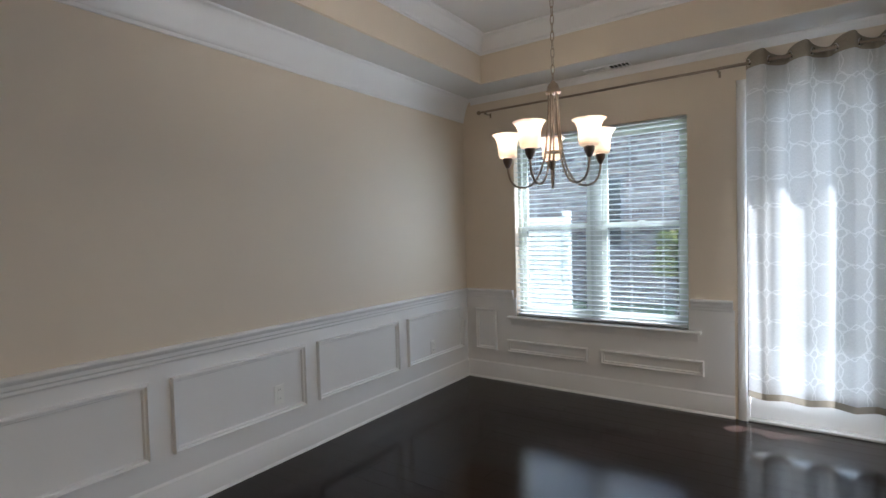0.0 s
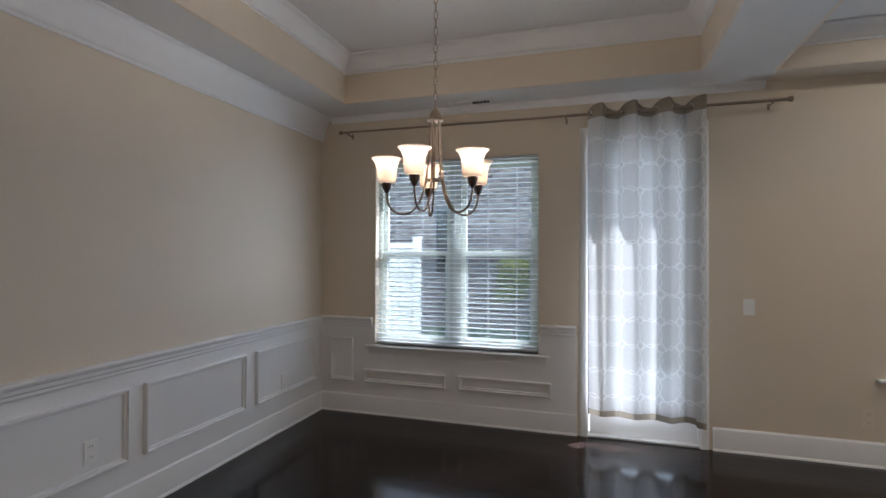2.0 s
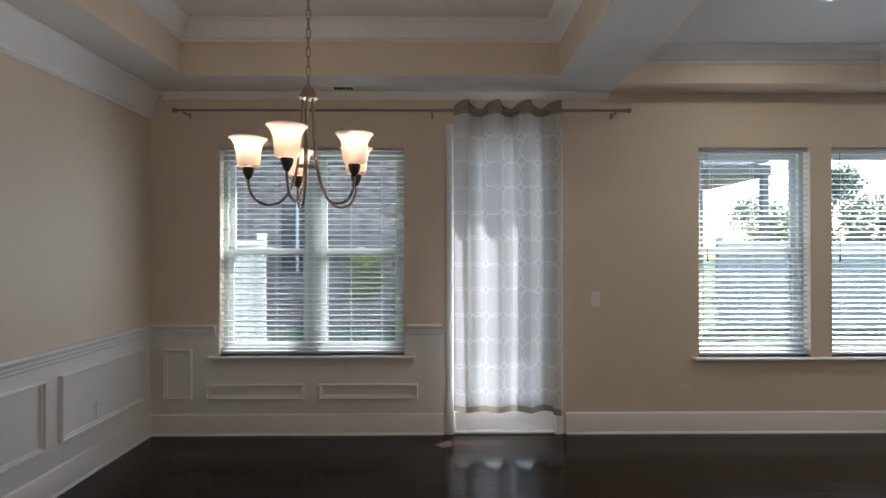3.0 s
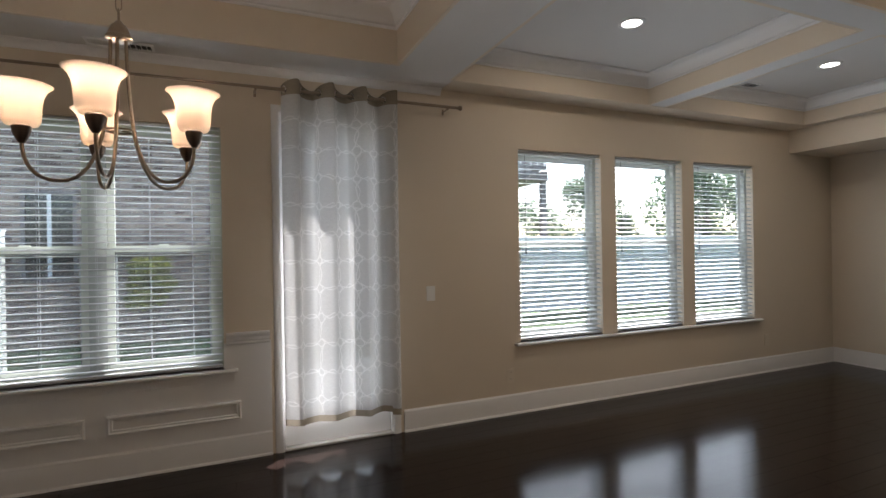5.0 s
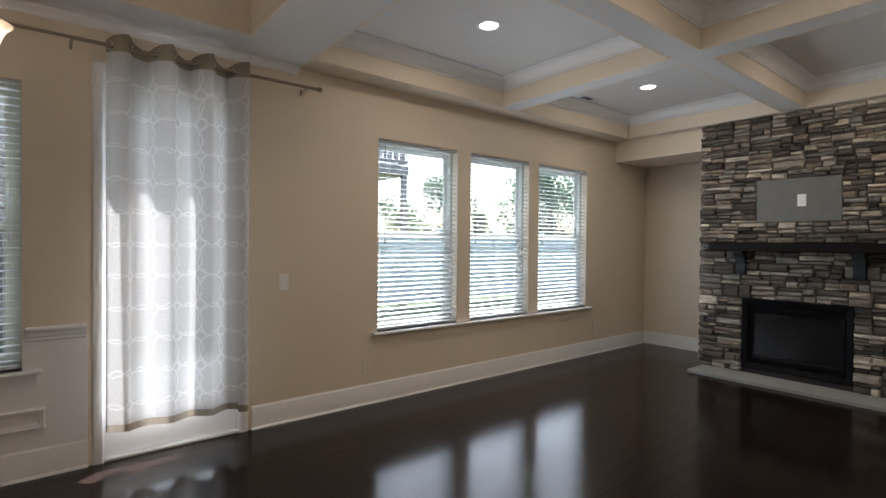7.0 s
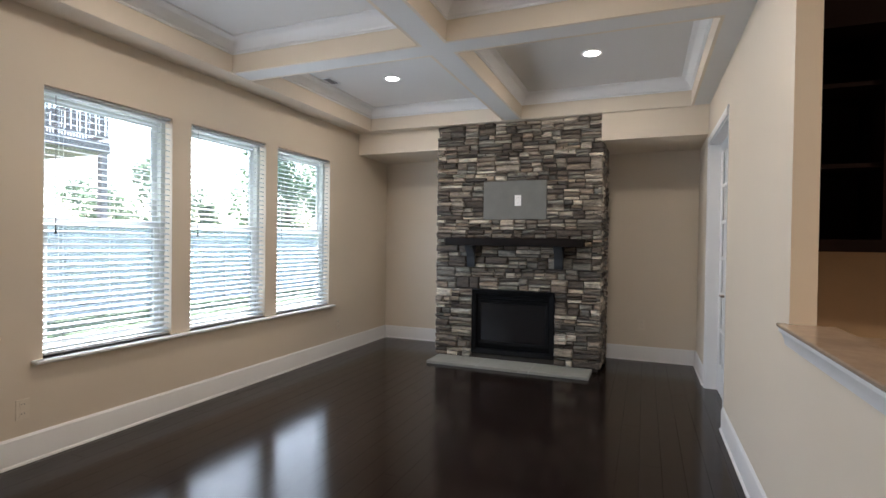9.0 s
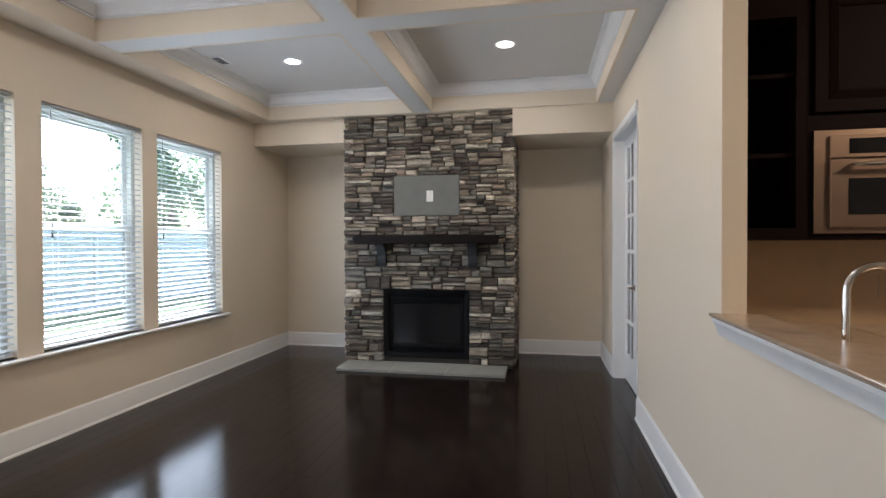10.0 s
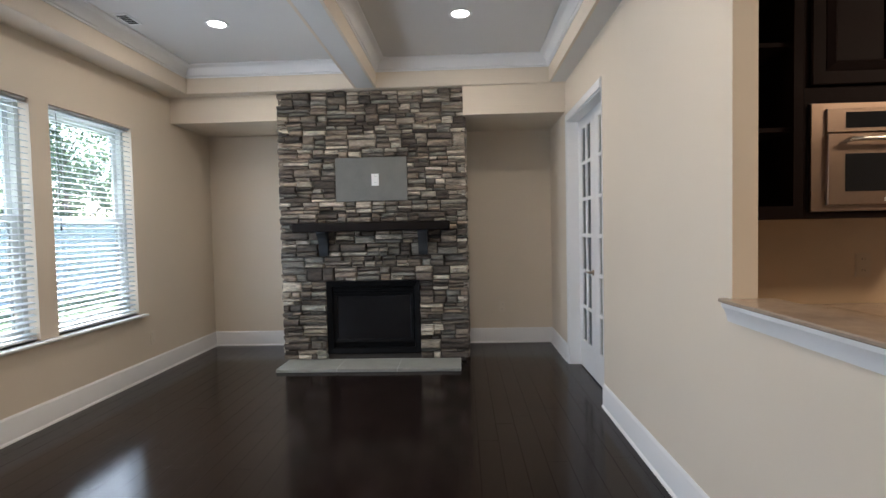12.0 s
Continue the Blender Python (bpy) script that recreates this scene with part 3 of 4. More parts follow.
sash_window("window_1", W1, 2, "pale grey-green vinyl twin double-hung window over the wainscot")
blind(W1, "wide white faux wood blind lowered over the twin window", (0.75, 1.0, 1.3, 1.6, 1.85), 1.98)
for i, r in enumerate(WB):
    sash_window("window_" + str(i + 2), r, 1, "white vinyl double-hung window beside the deep beige piers")
    blind(r, "white faux wood blind lowered over a tall window, slats open", (r[0] + 0.12, (r[0] + r[2]) / 2, r[2] - 0.12), r[0] + 0.07, (1,))

# ---- exterior door ----
d = thing("door_1", (2.835, 0.06, 0), "white painted exterior door with a full glass light behind the curtain", "door", kind="structure")
bm = bmesh.new()
grid_wall(bm, [2.44, 3.232], [0.02, 2.42], [(2.555, 0.245, 3.115, 2.30)], (0, 0.045, 0), X, Z, Y, 0.045)
part("door_slab", bm, TRIM, d)
bm = bmesh.new()
sweep(bm, [(2.555, 0.245), (3.115, 0.245), (3.115, 2.30), (2.555, 2.30)], [(-0.022, 0), (-0.022, -0.006), (-0.006, -0.012), (0.006, -0.008), (0.008, 0)], closed=True, o=(0, 0.045, 0), u=X, v=Z, n=Y)
part("glazing_bead", bm, TRIM, d)
p = box_part("pane", (2.55, 0.064, 0.24), (3.12, 0.070, 2.305), GLASS, d)
p.visible_shadow = False
bm = bmesh.new()
box(bm, (2.426, -0.01, 0.0), (3.244, 0.16, 0.018), 0.004)
part("threshold", bm, mat("dull_aluminium", (0.55, 0.54, 0.52), 0.5, vary=0.05, bump=0), d)
bm = bmesh.new()
for z in (0.3, 1.2, 2.15):
    tube(bm, [(2.436, 0.038, z - 0.05), (2.436, 0.038, z + 0.05)], 0.007, 8)
part("hinge", bm, CHROME, d)
CASE = [(0, 0), (0, 0.012), (0.012, 0.018), (0.055, 0.014), (0.066, 0.008), (0.070, 0)]


def casing(name, x0, x1, z1, o, n, w=0.07):
    bm = bmesh.new()
    k = w / 0.07
    sweep(bm, [(x0, 0), (x0, z1), (x1, z1), (x1, 0)], [(p * k, q) for p, q in CASE], o=o, u=X, v=Z, n=n)
    part(name, bm, TRIM, kind="structure", smooth=30)


casing("trim_door_casing", 2.428, 3.242, 2.427, (0, 0, 0), -Y, 0.064)
bm = bmesh.new()
sweep(bm, [(2.425, 0), (2.425, 2.43), (3.245, 2.43), (3.245, 0)], [(0, 0), (-0.012, 0), (-0.012, -0.13), (0, -0.13)], o=(0, 0, 0), u=X, v=Z, n=-Y)
part("door_jamb", bm, TRIM, kind="structure")

# ---- curtain and rod ----
rod = thing("curtain_rod", (2.03, -0.1, 2.572), "long brushed nickel curtain rod on wall brackets", "curtain rod")
bm = bmesh.new()
tube(bm, [(0.245, -0.1, 2.572), (2.26, -0.1, 2.572)], 0.0095, 12)
tube(bm, [(2.26, -0.1, 2.572), (3.81, -0.1, 2.572)], 0.0115, 12)
part("rod", bm, NICKEL, rod, smooth=40)
for x in (0.235, 3.80):
    bm = bmesh.new()
    lathe(bm, [(0.006, -0.002), (0.017, 0.0), (0.019, 0.006), (0.019, 0.022), (0.012, 0.028), (0.0, 0.030)], (x, -0.1, 2.572), 14, "X")
    part("end_cap", bm, NICKEL, rod, smooth=40)
for x in (0.32, 2.26, 3.70):
    bm = bmesh.new()
    tube(bm, [(x, 0, 2.553), (x, -0.07, 2.553), (x, -0.1, 2.557)], 0.0045, 8)
    box(bm, (x - 0.008, -0.005, 2.530), (x + 0.008, -0.0005, 2.575), 0.001)
    box(bm, (x - 0.007, -0.112, 2.547), (x + 0.007, -0.088, 2.562), 0.002)
    part("bracket", bm, NICKEL, rod, smooth=40)

cur = thing("curtain", (2.845, -0.1, 0.2), "sheer greige linen grommet curtain with pale trellis embroidery over the door", "curtain")
FOLDS = 3.45


def fold(u, z):
    """Plan place of the cloth at the share u of its width and the height z."""
    k = 1 - 0.25 * (2.6 - z) / 2.4
    a = 0.060 * k
    x = 2.43 + 0.83 * u - 0.010 * math.sin(2 * math.pi * FOLDS * 2 * u) * k
    y = -0.1 - a * math.sin(2 * math.pi * FOLDS * (u - 0.035) + 0.45 * math.sin(1.1 * (2.57 - z)) * math.sin(7 * u)) + 0.006 * math.sin(17 * u + 1.7 * z)
    return x, y


def cloth(name, z0, z1, material, off=0.0, rows=24, u0=0.0, u1=1.0):
    bm = bmesh.new()
    uv = bm.loops.layers.uv.new("UVMap")
    n = 180
    grid = []
    for j in range(rows + 1):
        row = []
        for i in range(n + 1):
            u = u0 + (u1 - u0) * i / n
            t = j / rows
            lo = z0(u) if callable(z0) else z0
            hi = z1(u) if callable(z1) else z1
            z = lo + (hi - lo) * t
            x, y = fold(u, z)
            row.append((bm.verts.new((x, y + off, z)), (u * 1.45, z)))
        grid.append(row)
    for j in range(rows):
        for i in range(n):
            q = [grid[j][i], grid[j][i + 1], grid[j + 1][i + 1], grid[j + 1][i]]
            f = bm.faces.new([a[0] for a in q])
            for loop, a in zip(f.loops, q):
                loop[uv].uv = a[1]
            f.smooth = True
    return part(name, bm, material, cur)


hem_line = lambda u: 0.205 + 0.008 * math.sin(2 * math.pi * FOLDS * u) - (0.02 if u > 0.93 else 0)
cloth("cloth_panel", lambda u: hem_line(u) + 0.045, 2.535, CLOTH)
cloth("hem", hem_line, lambda u: hem_line(u) + 0.047, HEM, rows=3)
cloth("header_band", 2.533, lambda u: 2.622 + 0.020 * math.sin(2 * math.pi * FOLDS * (u - 0.035)), HEM, rows=5)
for k in range(8):
    u = 0.035 + 0.5 * k / FOLDS
    if u > 0.99:
        continue
    x, y = fold(u, 2.575)
    bm = bmesh.new()
    (xa, ya), (xb, yb) = fold(u - 0.01, 2.575), fold(u + 0.01, 2.575)
    g = Vector((xb - xa, yb - ya)).normalized() * 0.020
    pts = [(x + g.x * math.cos(a), y + g.y * math.cos(a), 2.574 + 0.020 * math.sin(a)) for a in [2 * math.pi * i / 18 for i in range(18)]]
    tube(bm, pts, 0.006, 6, closed=True)
    part("grommet", bm, CHROME, cur, smooth=50)

# ---- chandelier ----
CH = (1.784, -2.0)
ch = thing("chandelier", (CH[0], CH[1], TRAY), "five-arm brushed nickel chandelier with lit frosted glass shades", "chandelier")
bm = bmesh.new()
lathe(bm, [(0.0, TRAY - 0.04), (0.02, TRAY - 0.04), (0.05, TRAY - 0.025), (0.062, TRAY - 0.004), (0.062, TRAY)], (CH[0], CH[1], 0), 24)
part("canopy", bm, NICKEL, ch, smooth=40)
z, k = 2.155, 0
bm = bmesh.new()
while z < TRAY - 0.05:
    pts = []
    for i in range(12):
        a = 2 * math.pi * i / 12
        w, h = 0.008 * math.cos(a), 0.015 * math.sin(a) + (0.008 if math.sin(a) > 0 else -0.008)
        pts.append((CH[0] + (w if k % 2 else 0), CH[1] + (0 if k % 2 else w), z + h))
    tube(bm, pts, 0.0021, 5, closed=True)
    z += 0.0385
    k += 1
part("chain", bm, NICKEL, ch)
bm = bmesh.new()
lathe(bm, [(0.0, 2.142), (0.008, 2.140), (0.012, 2.134), (0.022, 2.124), (0.029, 2.105), (0.031, 2.096), (0.036, 2.092), (0.037, 2.085), (0.030, 2.080), (0.0, 2.080)], (CH[0], CH[1], 0), 24)
part("hub", bm, NICKEL, ch, smooth=40)
bm = bmesh.new()
tube(bm, [(CH[0] + 0.040 * math.cos(a), CH[1] + 0.040 * math.sin(a), 1.808) for a in [2 * math.pi * i / 24 for i in range(24)]], 0.0035, 6, closed=True)
ARMS = (-94, -28, 44, 116, 188)
for i in range(5):
    a = radians(ARMS[i])
    tube(bm, [(CH[0], CH[1], 1.808), (CH[0] + 0.040 * math.cos(a), CH[1] + 0.040 * math.sin(a), 1.808)], 0.0025, 5)
part("spacer_ring", bm, NICKEL, ch)


def bezier(p, n=8):
    out = []
    for i in range(0, len(p) - 1, 3):
        a, b, c, d = [Vector(q) for q in p[i:i + 4]]
        for j in range(n):
            t = j / n
            out.append(a * (1 - t) ** 3 + b * 3 * t * (1 - t) ** 2 + c * 3 * t * t * (1 - t) + d * t ** 3)
    return out + [Vector(p[-1])]


for i in range(5):
    a = radians(ARMS[i])
    ca, sa = math.cos(a), math.sin(a)
    rz = [(0.022, 2.09), (0.023, 2.0), (0.028, 1.90), (0.043, 1.805), (0.060, 1.715), (0.095, 1.650), (0.150, 1.650), (0.205, 1.650), (0.232, 1.69), (0.232, 1.755)]
    bm = bmesh.new()
    tube(bm, bezier([(CH[0] + r * ca, CH[1] + r * sa, q) for r, q in rz]), 0.0052, 8)
    part("arm", bm, NICKEL, ch, smooth=60)
    cx, cy = CH[0] + 0.232 * ca, CH[1] + 0.232 * sa
    bm = bmesh.new()
    lathe(bm, [(0.0, 1.750), (0.007, 1.751), (0.014, 1.762), (0.021, 1.778), (0.024, 1.795), (0.021, 1.799), (0.0, 1.799)], (cx, cy, 0), 18)
    part("socket_cup", bm, BRONZE, ch, smooth=40)
    bm = bmesh.new()
    out = [(0.022, 1.799), (0.038, 1.801), (0.044, 1.812), (0.046, 1.835), (0.047, 1.858), (0.051, 1.882), (0.059, 1.900), (0.070, 1.912), (0.0735, 1.914)]
    inn = [(r - 0.003, q + 0.001) for r, q in reversed(out)]
    lathe(bm, out + inn, (cx, cy, 0), 28, closed=True)
    part("shade", bm, FROST, ch, "lit frosted bell glass shade", smooth=60)
    bm = bmesh.new()
    lathe(bm, [(0.0, 1.895), (0.012, 1.892), (0.020, 1.880), (0.022, 1.867), (0.018, 1.848), (0.012, 1.828), (0.011, 1.802)], (cx, cy, 0), 14)
    part("bulb", bm, BULB, ch, smooth=60)
    lamp("POINT", (cx, cy, 1.900), 0.5, (1.0, 0.81, 0.62), 0.02)

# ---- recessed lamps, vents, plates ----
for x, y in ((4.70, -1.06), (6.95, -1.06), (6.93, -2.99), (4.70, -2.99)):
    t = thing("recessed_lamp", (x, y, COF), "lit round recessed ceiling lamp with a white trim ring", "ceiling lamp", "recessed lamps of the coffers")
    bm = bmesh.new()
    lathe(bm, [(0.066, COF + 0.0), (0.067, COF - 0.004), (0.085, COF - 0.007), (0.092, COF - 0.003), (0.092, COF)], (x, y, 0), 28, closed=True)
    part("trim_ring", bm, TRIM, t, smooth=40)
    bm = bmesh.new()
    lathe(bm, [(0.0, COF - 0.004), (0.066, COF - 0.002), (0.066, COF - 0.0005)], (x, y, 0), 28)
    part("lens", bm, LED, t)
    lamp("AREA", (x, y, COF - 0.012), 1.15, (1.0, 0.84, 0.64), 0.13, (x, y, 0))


def vent(x0, y0, x1, y1, z, label, dark):
    v = thing("ceiling_vent", ((x0 + x1) / 2, (y0 + y1) / 2, z), label, "vent")
    bm = bmesh.new()
    sweep(bm, [(x0, y0), (x1, y0), (x1, y1), (x0, y1)], [(0, 0), (0, -0.006), (0.016, -0.008), (0.018, 0)], closed=True, o=(0, 0, z))
    part("frame", bm, TRIM, v)
    box_part("backing", (x0 + 0.016, y0 + 0.016, z - 0.002), (x1 - 0.016, y1 - 0.016, z), SLOT if dark else CEIL, v)
    n = int((x1 - x0) / 0.012)
    for i in range(n):
        x = x0 + 0.02 + (x1 - x0 - 0.04) * i / max(1, n - 1)
        box_part("louvre", (x - 0.0012, y0 + 0.017, z - 0.008), (x + 0.0012, y1 - 0.017, z - 0.002), SLOT if dark and i % 3 else TRIM, v)


vent(1.29, -0.185, 1.475, -0.075, CZ, "closed white ceiling air register beside the crown moulding", False)
vent(1.477, -0.185, 1.66, -0.075, CZ, "open dark ceiling air register beside the crown moulding", True)
vent(6.70, -0.49, 6.90, -0.38, COF, "dark ceiling air register in the far coffer", True)


def wall_plate(name, at, u, n, label, material, switch=False):
    t = thing(name, at, label, "light switch" if switch else "power outlet", "switches and outlets")
    at, up = Vector(at), Z

    def slab(bm, cu, cv, w, h, d0, d1):
        vs = []
        for dd in (d0, d1):
            for su, sv in ((-1, -1), (1, -1), (1, 1), (-1, 1)):
                vs.append(bm.verts.new(at + u * (cu + su * w / 2) + up * (cv + sv * h / 2) + n * dd))
        for f in ((0, 1, 2, 3), (4, 5, 6, 7), (0, 1, 5, 4), (1, 2, 6, 5), (2, 3, 7, 6), (3, 0, 4, 7)):
            bm.faces.new([vs[i] for i in f])

    bm = bmesh.new()
    slab(bm, 0, 0, 0.074, 0.120, 0, 0.004)
    slab(bm, 0, 0, 0.068, 0.114, 0.004, 0.006)
    part("plate", bm, material, t)
    if switch:
        bm = bmesh.new()
        slab(bm, 0, 0, 0.033, 0.066, 0.006, 0.009)
        part("rocker", bm, material, t)
    else:
        for v in (-0.028, 0.028):
            bm = bmesh.new()
            slab(bm, 0, v, 0.034, 0.036, 0.006, 0.0075)
            r = part("receptacle", bm, material, t)
            for s in (-0.007, 0.007):
                bm = bmesh.new()
                slab(bm, s, v + 0.003, 0.0025, 0.009, 0.0075, 0.0079)
                part("slot", bm, SLOT, r)


wall_plate("light_switch", (3.572, 0, 1.08), X, -Y, "white rocker light switch on the beige wall beside the door", PLATE, True)
wall_plate("outlet", (0.004, -2.27, 0.435), Y, X, "white power outlet inside a wainscot panel", PLATE)
wall_plate("outlet", (0.004, -0.60, 0.40), Y, X, "white power outlet inside the last wainscot panel by the corner", PLATE)
wall_plate("outlet", (4.30, 0, 0.33), X, -Y, "beige power outlet low on the beige wall below the windows", BEIGEPLATE)
wall_plate("outlet", (7.62, 0, 0.36), X, -Y, "beige power outlet low on the wall near the corner", BEIGEPLATE)
wall_plate("outlet", (L, -3.42, 0.42), Y, -X, "beige power outlet low in the recess beside the fireplace", BEIGEPLATE)

wall_plate("outlet", (5.56, -4.97, 1.11), Y, -X, "tan power outlet on the tan wall over the kitchen worktop", mat("tan_plastic", (0.40, 0.30, 0.20), 0.45, vary=0.02, bump=0))

# ---- fireplace ----
BOX = (-2.533, 0.09, -1.583, 0.83)
PLT = (-2.43, 1.635, -1.71, 2.07)
fp = thing("fireplace", (8.4, -2.075, 0), "grey-brown ledgestone fireplace with black gas insert and dark mantel", "fireplace")
bm = bmesh.new()
grid_wall(bm, [FY0 + 0.03, FY1 - 0.03], [0, CZ - 0.006], [BOX], (FX + 0.03, 0, 0), Y, Z, X, 0.05)
box(bm, (FX + 0.08, FY0 + 0.03, 0), (L, FY0 + 0.08, CZ - 0.006))
box(bm, (FX + 0.08, FY1 - 0.08, 0), (L, FY1 - 0.03, CZ - 0.006))
part("chimney_breast", bm, MORTAR, fp)
ins = box_part("insert", (FX + 0.06, BOX[0] + 0.001, BOX[1]), (FX + 0.45, BOX[2] - 0.001, BOX[3]), BLACK, fp, "black metal gas fireplace insert")
bm = bmesh.new()
sweep(bm, [(BOX[0], BOX[1]), (BOX[2], BOX[1]), (BOX[2], BOX[3]), (BOX[0], BOX[3])], [(0, 0), (0, 0.035), (0.008, 0.04), (0.055, 0.03), (0.06, 0)], closed=True, o=(FX + 0.03, 0, 0), u=Y, v=Z, n=-X)
part("surround_frame", bm, BLACK, ins)
for k in range(3):
    box_part("louvre", (FX + 0.012, BOX[0] + 0.06, BOX[3] - 0.075 - 0.016 * k), (FX + 0.04, BOX[2] - 0.06, BOX[3] - 0.067 - 0.016 * k), BLACK, ins)
bm = bmesh.new()
sweep(bm, [(BOX[0] + 0.07, 0.205), (BOX[2] - 0.07, 0.205), (BOX[2] - 0.07, 0.705), (BOX[0] + 0.07, 0.705)], [(0, 0), (0, 0.02), (0.03, 0.014), (0.03, 0)], closed=True, o=(FX + 0.04, 0, 0), u=Y, v=Z, n=-X)
part("glass_frame", bm, BLACK, ins)
box_part("glass_front", (FX + 0.036, BOX[0] + 0.1, 0.235), (FX + 0.044, BOX[2] - 0.1, 0.675), DARKGLASS, ins, "dark smoked glass front")
bm = bmesh.new()
box(bm, (7.80, -2.85, 1.335), (FX + 0.03, -1.315, 1.42), 0.006)
part("mantel", bm, MANTEL, fp, "dark stained wooden mantel beam")
for y in (-1.585, -2.58):
    bm = bmesh.new()
    sweep(bm, [(FX + 0.03, 1.09), (FX + 0.03, 1.334)], [(0, -0.045), (0.001, 0.045), (0.06, 0.045), (0.06, -0.045)], o=(0, y, 0), u=X, v=Z, n=Y)
    prof = [(FX + 0.03, 1.09), (FX - 0.06, 1.09), (FX - 0.075, 1.13), (FX - 0.08, 1.20), (FX - 0.11, 1.27), (FX - 0.16, 1.31), (FX - 0.165, 1.334), (FX + 0.03, 1.334)]
    a = [bm.verts.new((p, y - 0.045, q)) for p, q in prof]
    b = [bm.verts.new((p, y + 0.045, q)) for p, q in prof]
    bm.faces.new(a)
    bm.faces.new(list(reversed(b)))
    for i in range(len(prof)):
        j = (i + 1) % len(prof)
        bm.faces.new((a[i], a[j], b[j], b[i]))
    part("corbel", bm, CORBEL, fp, "charcoal painted corbel")
bm = bmesh.new()
box(bm, (FX - 0.012, PLT[0], PLT[1]), (FX + 0.035, PLT[2], PLT[3]), 0.003)
part("slate_panel", bm, SLATE, fp, "smooth grey-green slate television panel")
wall_plate("outlet", (FX - 0.012, -2.112, 1.845), Y, -X, "white power outlet on the slate panel above the mantel", PLATE)

hearth = thing("hearth", (7.83, -2.06, 0), "low grey slate tile hearth on the wood floor before the fireplace", "hearth")
box_part("bed", (7.648, -2.937, 0.0), (8.03, -1.173, 0.030), GROUT, hearth)
for a, b in ((-1.178, -1.75), (-1.762, -2.33), (-2.342, -2.932)):
    bm = bmesh.new()
    box(bm, (7.643, a, 0.004), (8.0, b, 0.033), 0.003)
    part("tile", bm, TILE, hearth)

# ---- glazed double doors ----
bm = bmesh.new()
sweep(bm, [(FD[0] - 0.01, FD[3]), (FD[2], FD[3]), (FD[2], 0)], [(p * 1.1, q) for p, q in CASE], o=(0, -4.0, 0), u=X, v=Z, n=Y)
box(bm, (FD[0] - 0.02, -4.0, 0), (FD[0], -3.995, FD[3] - 0.002))
part("trim_door_casing", bm, TRIM, kind="structure", smooth=30)
for i, (a, b) in enumerate(((FD[0] + 0.014, 7.278), (7.282, FD[2] - 0.014))):
    d = thing("door_" + str(i + 2), ((a + b) / 2, -4.115, 0), "white painted french door leaf with twelve glass panes and a nickel lever", "door", kind="structure")
    st = 0.120
    cols = [a + st, (a + b) / 2 - 0.02, (a + b) / 2 + 0.02, b - st]
    holes = []
    z0, z1, n = 0.265, 2.24, 6
    step = (z1 - z0 + 0.022) / n
    for r in range(n):
        for c in (0, 2):
            holes.append((cols[c], z0 + r * step, cols[c + 1], z0 + r * step + step - 0.022))
    bm = bmesh.new()
    grid_wall(bm, [a, b], [0.012, FD[3] - 0.006], holes, (0, -4.095, 0), X, Z, -Y, 0.04)
    slab = part("door_slab", bm, TRIM, d)
    for h in holes:
        bm = bmesh.new()
        sweep(bm, [(h[0], h[1]), (h[2], h[1]), (h[2], h[3]), (h[0], h[3])], [(0, 0), (0.007, 0), (0.002, 0.006), (0, 0.006)], closed=True, o=(0, -4.103, 0), u=X, v=Z, n=Y)
        part("bead", bm, TRIM, slab)
        box_part("pane", (h[0], -4.117, h[1]), (h[2], -4.113, h[3]), GLASS, slab)
    if i == 0:
        continue
    hx, hd = a + 0.05, 1
    bm = bmesh.new()
    lathe(bm, [(0.026, 0.0), (0.026, 0.006), (0.012, 0.010), (0.010, 0.045), (0.0, 0.046)], (hx, -4.095, 0.935), 16, "Y")
    tube(bm, [(hx, -4.053, 0.935), (hx + hd * 0.05, -4.051, 0.937), (hx + hd * 0.11, -4.055, 0.932)], 0.008, 8)
    part("door_handle", bm, NICKEL, d, "brushed nickel lever handle", smooth=40)

# ---- raised bar, kitchen ----
bar = thing("bar_top", (4.2, -4.03, 1.015), "tan polished stone bar top on the white trimmed half wall", "counter")
bm = bmesh.new()
box(bm, (3.42, -4.16, 1.028), (4.923, -3.957, 1.044), 0.004)
box(bm, (4.92, -3.998, 1.029), (4.955, -3.96, 1.043), 0.003)
part("slab", bm, COUNTER, bar)
bm = bmesh.new()
sweep(bm, [(3.45, -4.0), (4.94, -4.0)], [(0, 0.955), (0.010, 0.955), (0.014, 0.975), (0.022, 1.000), (0.034, 1.012), (0.034, 1.027), (0, 1.027)])
part("apron", bm, TRIM, bar, "white painted apron moulding", smooth=30)

kc = thing("base_cabinet", (4.2, -4.5, 0), "dark espresso sink cabinet run behind the half wall", "cabinet")
box_part("body", (3.5, -4.72, 0.1), (5.0, -4.11, 0.885), CABINET, kc)
kc2 = thing("base_cabinet", (5.25, -5.8, 0), "dark espresso cabinet run below the tiled wall", "cabinet")
box_part("body", (4.96, -7.4, 0.1), (5.555, -4.76, 0.885), CABINET, kc2)
wt = thing("worktop", (4.8, -4.8, 0.885), "tan polished stone kitchen worktop", "worktop")
bm = bmesh.new()
box(bm, (3.48, -4.75, 0.886), (5.555, -4.107, 0.92), 0.004)
box(bm, (4.93, -7.42, 0.886), (5.555, -4.752, 0.92), 0.004)
part("slab", bm, COUNTER, wt)

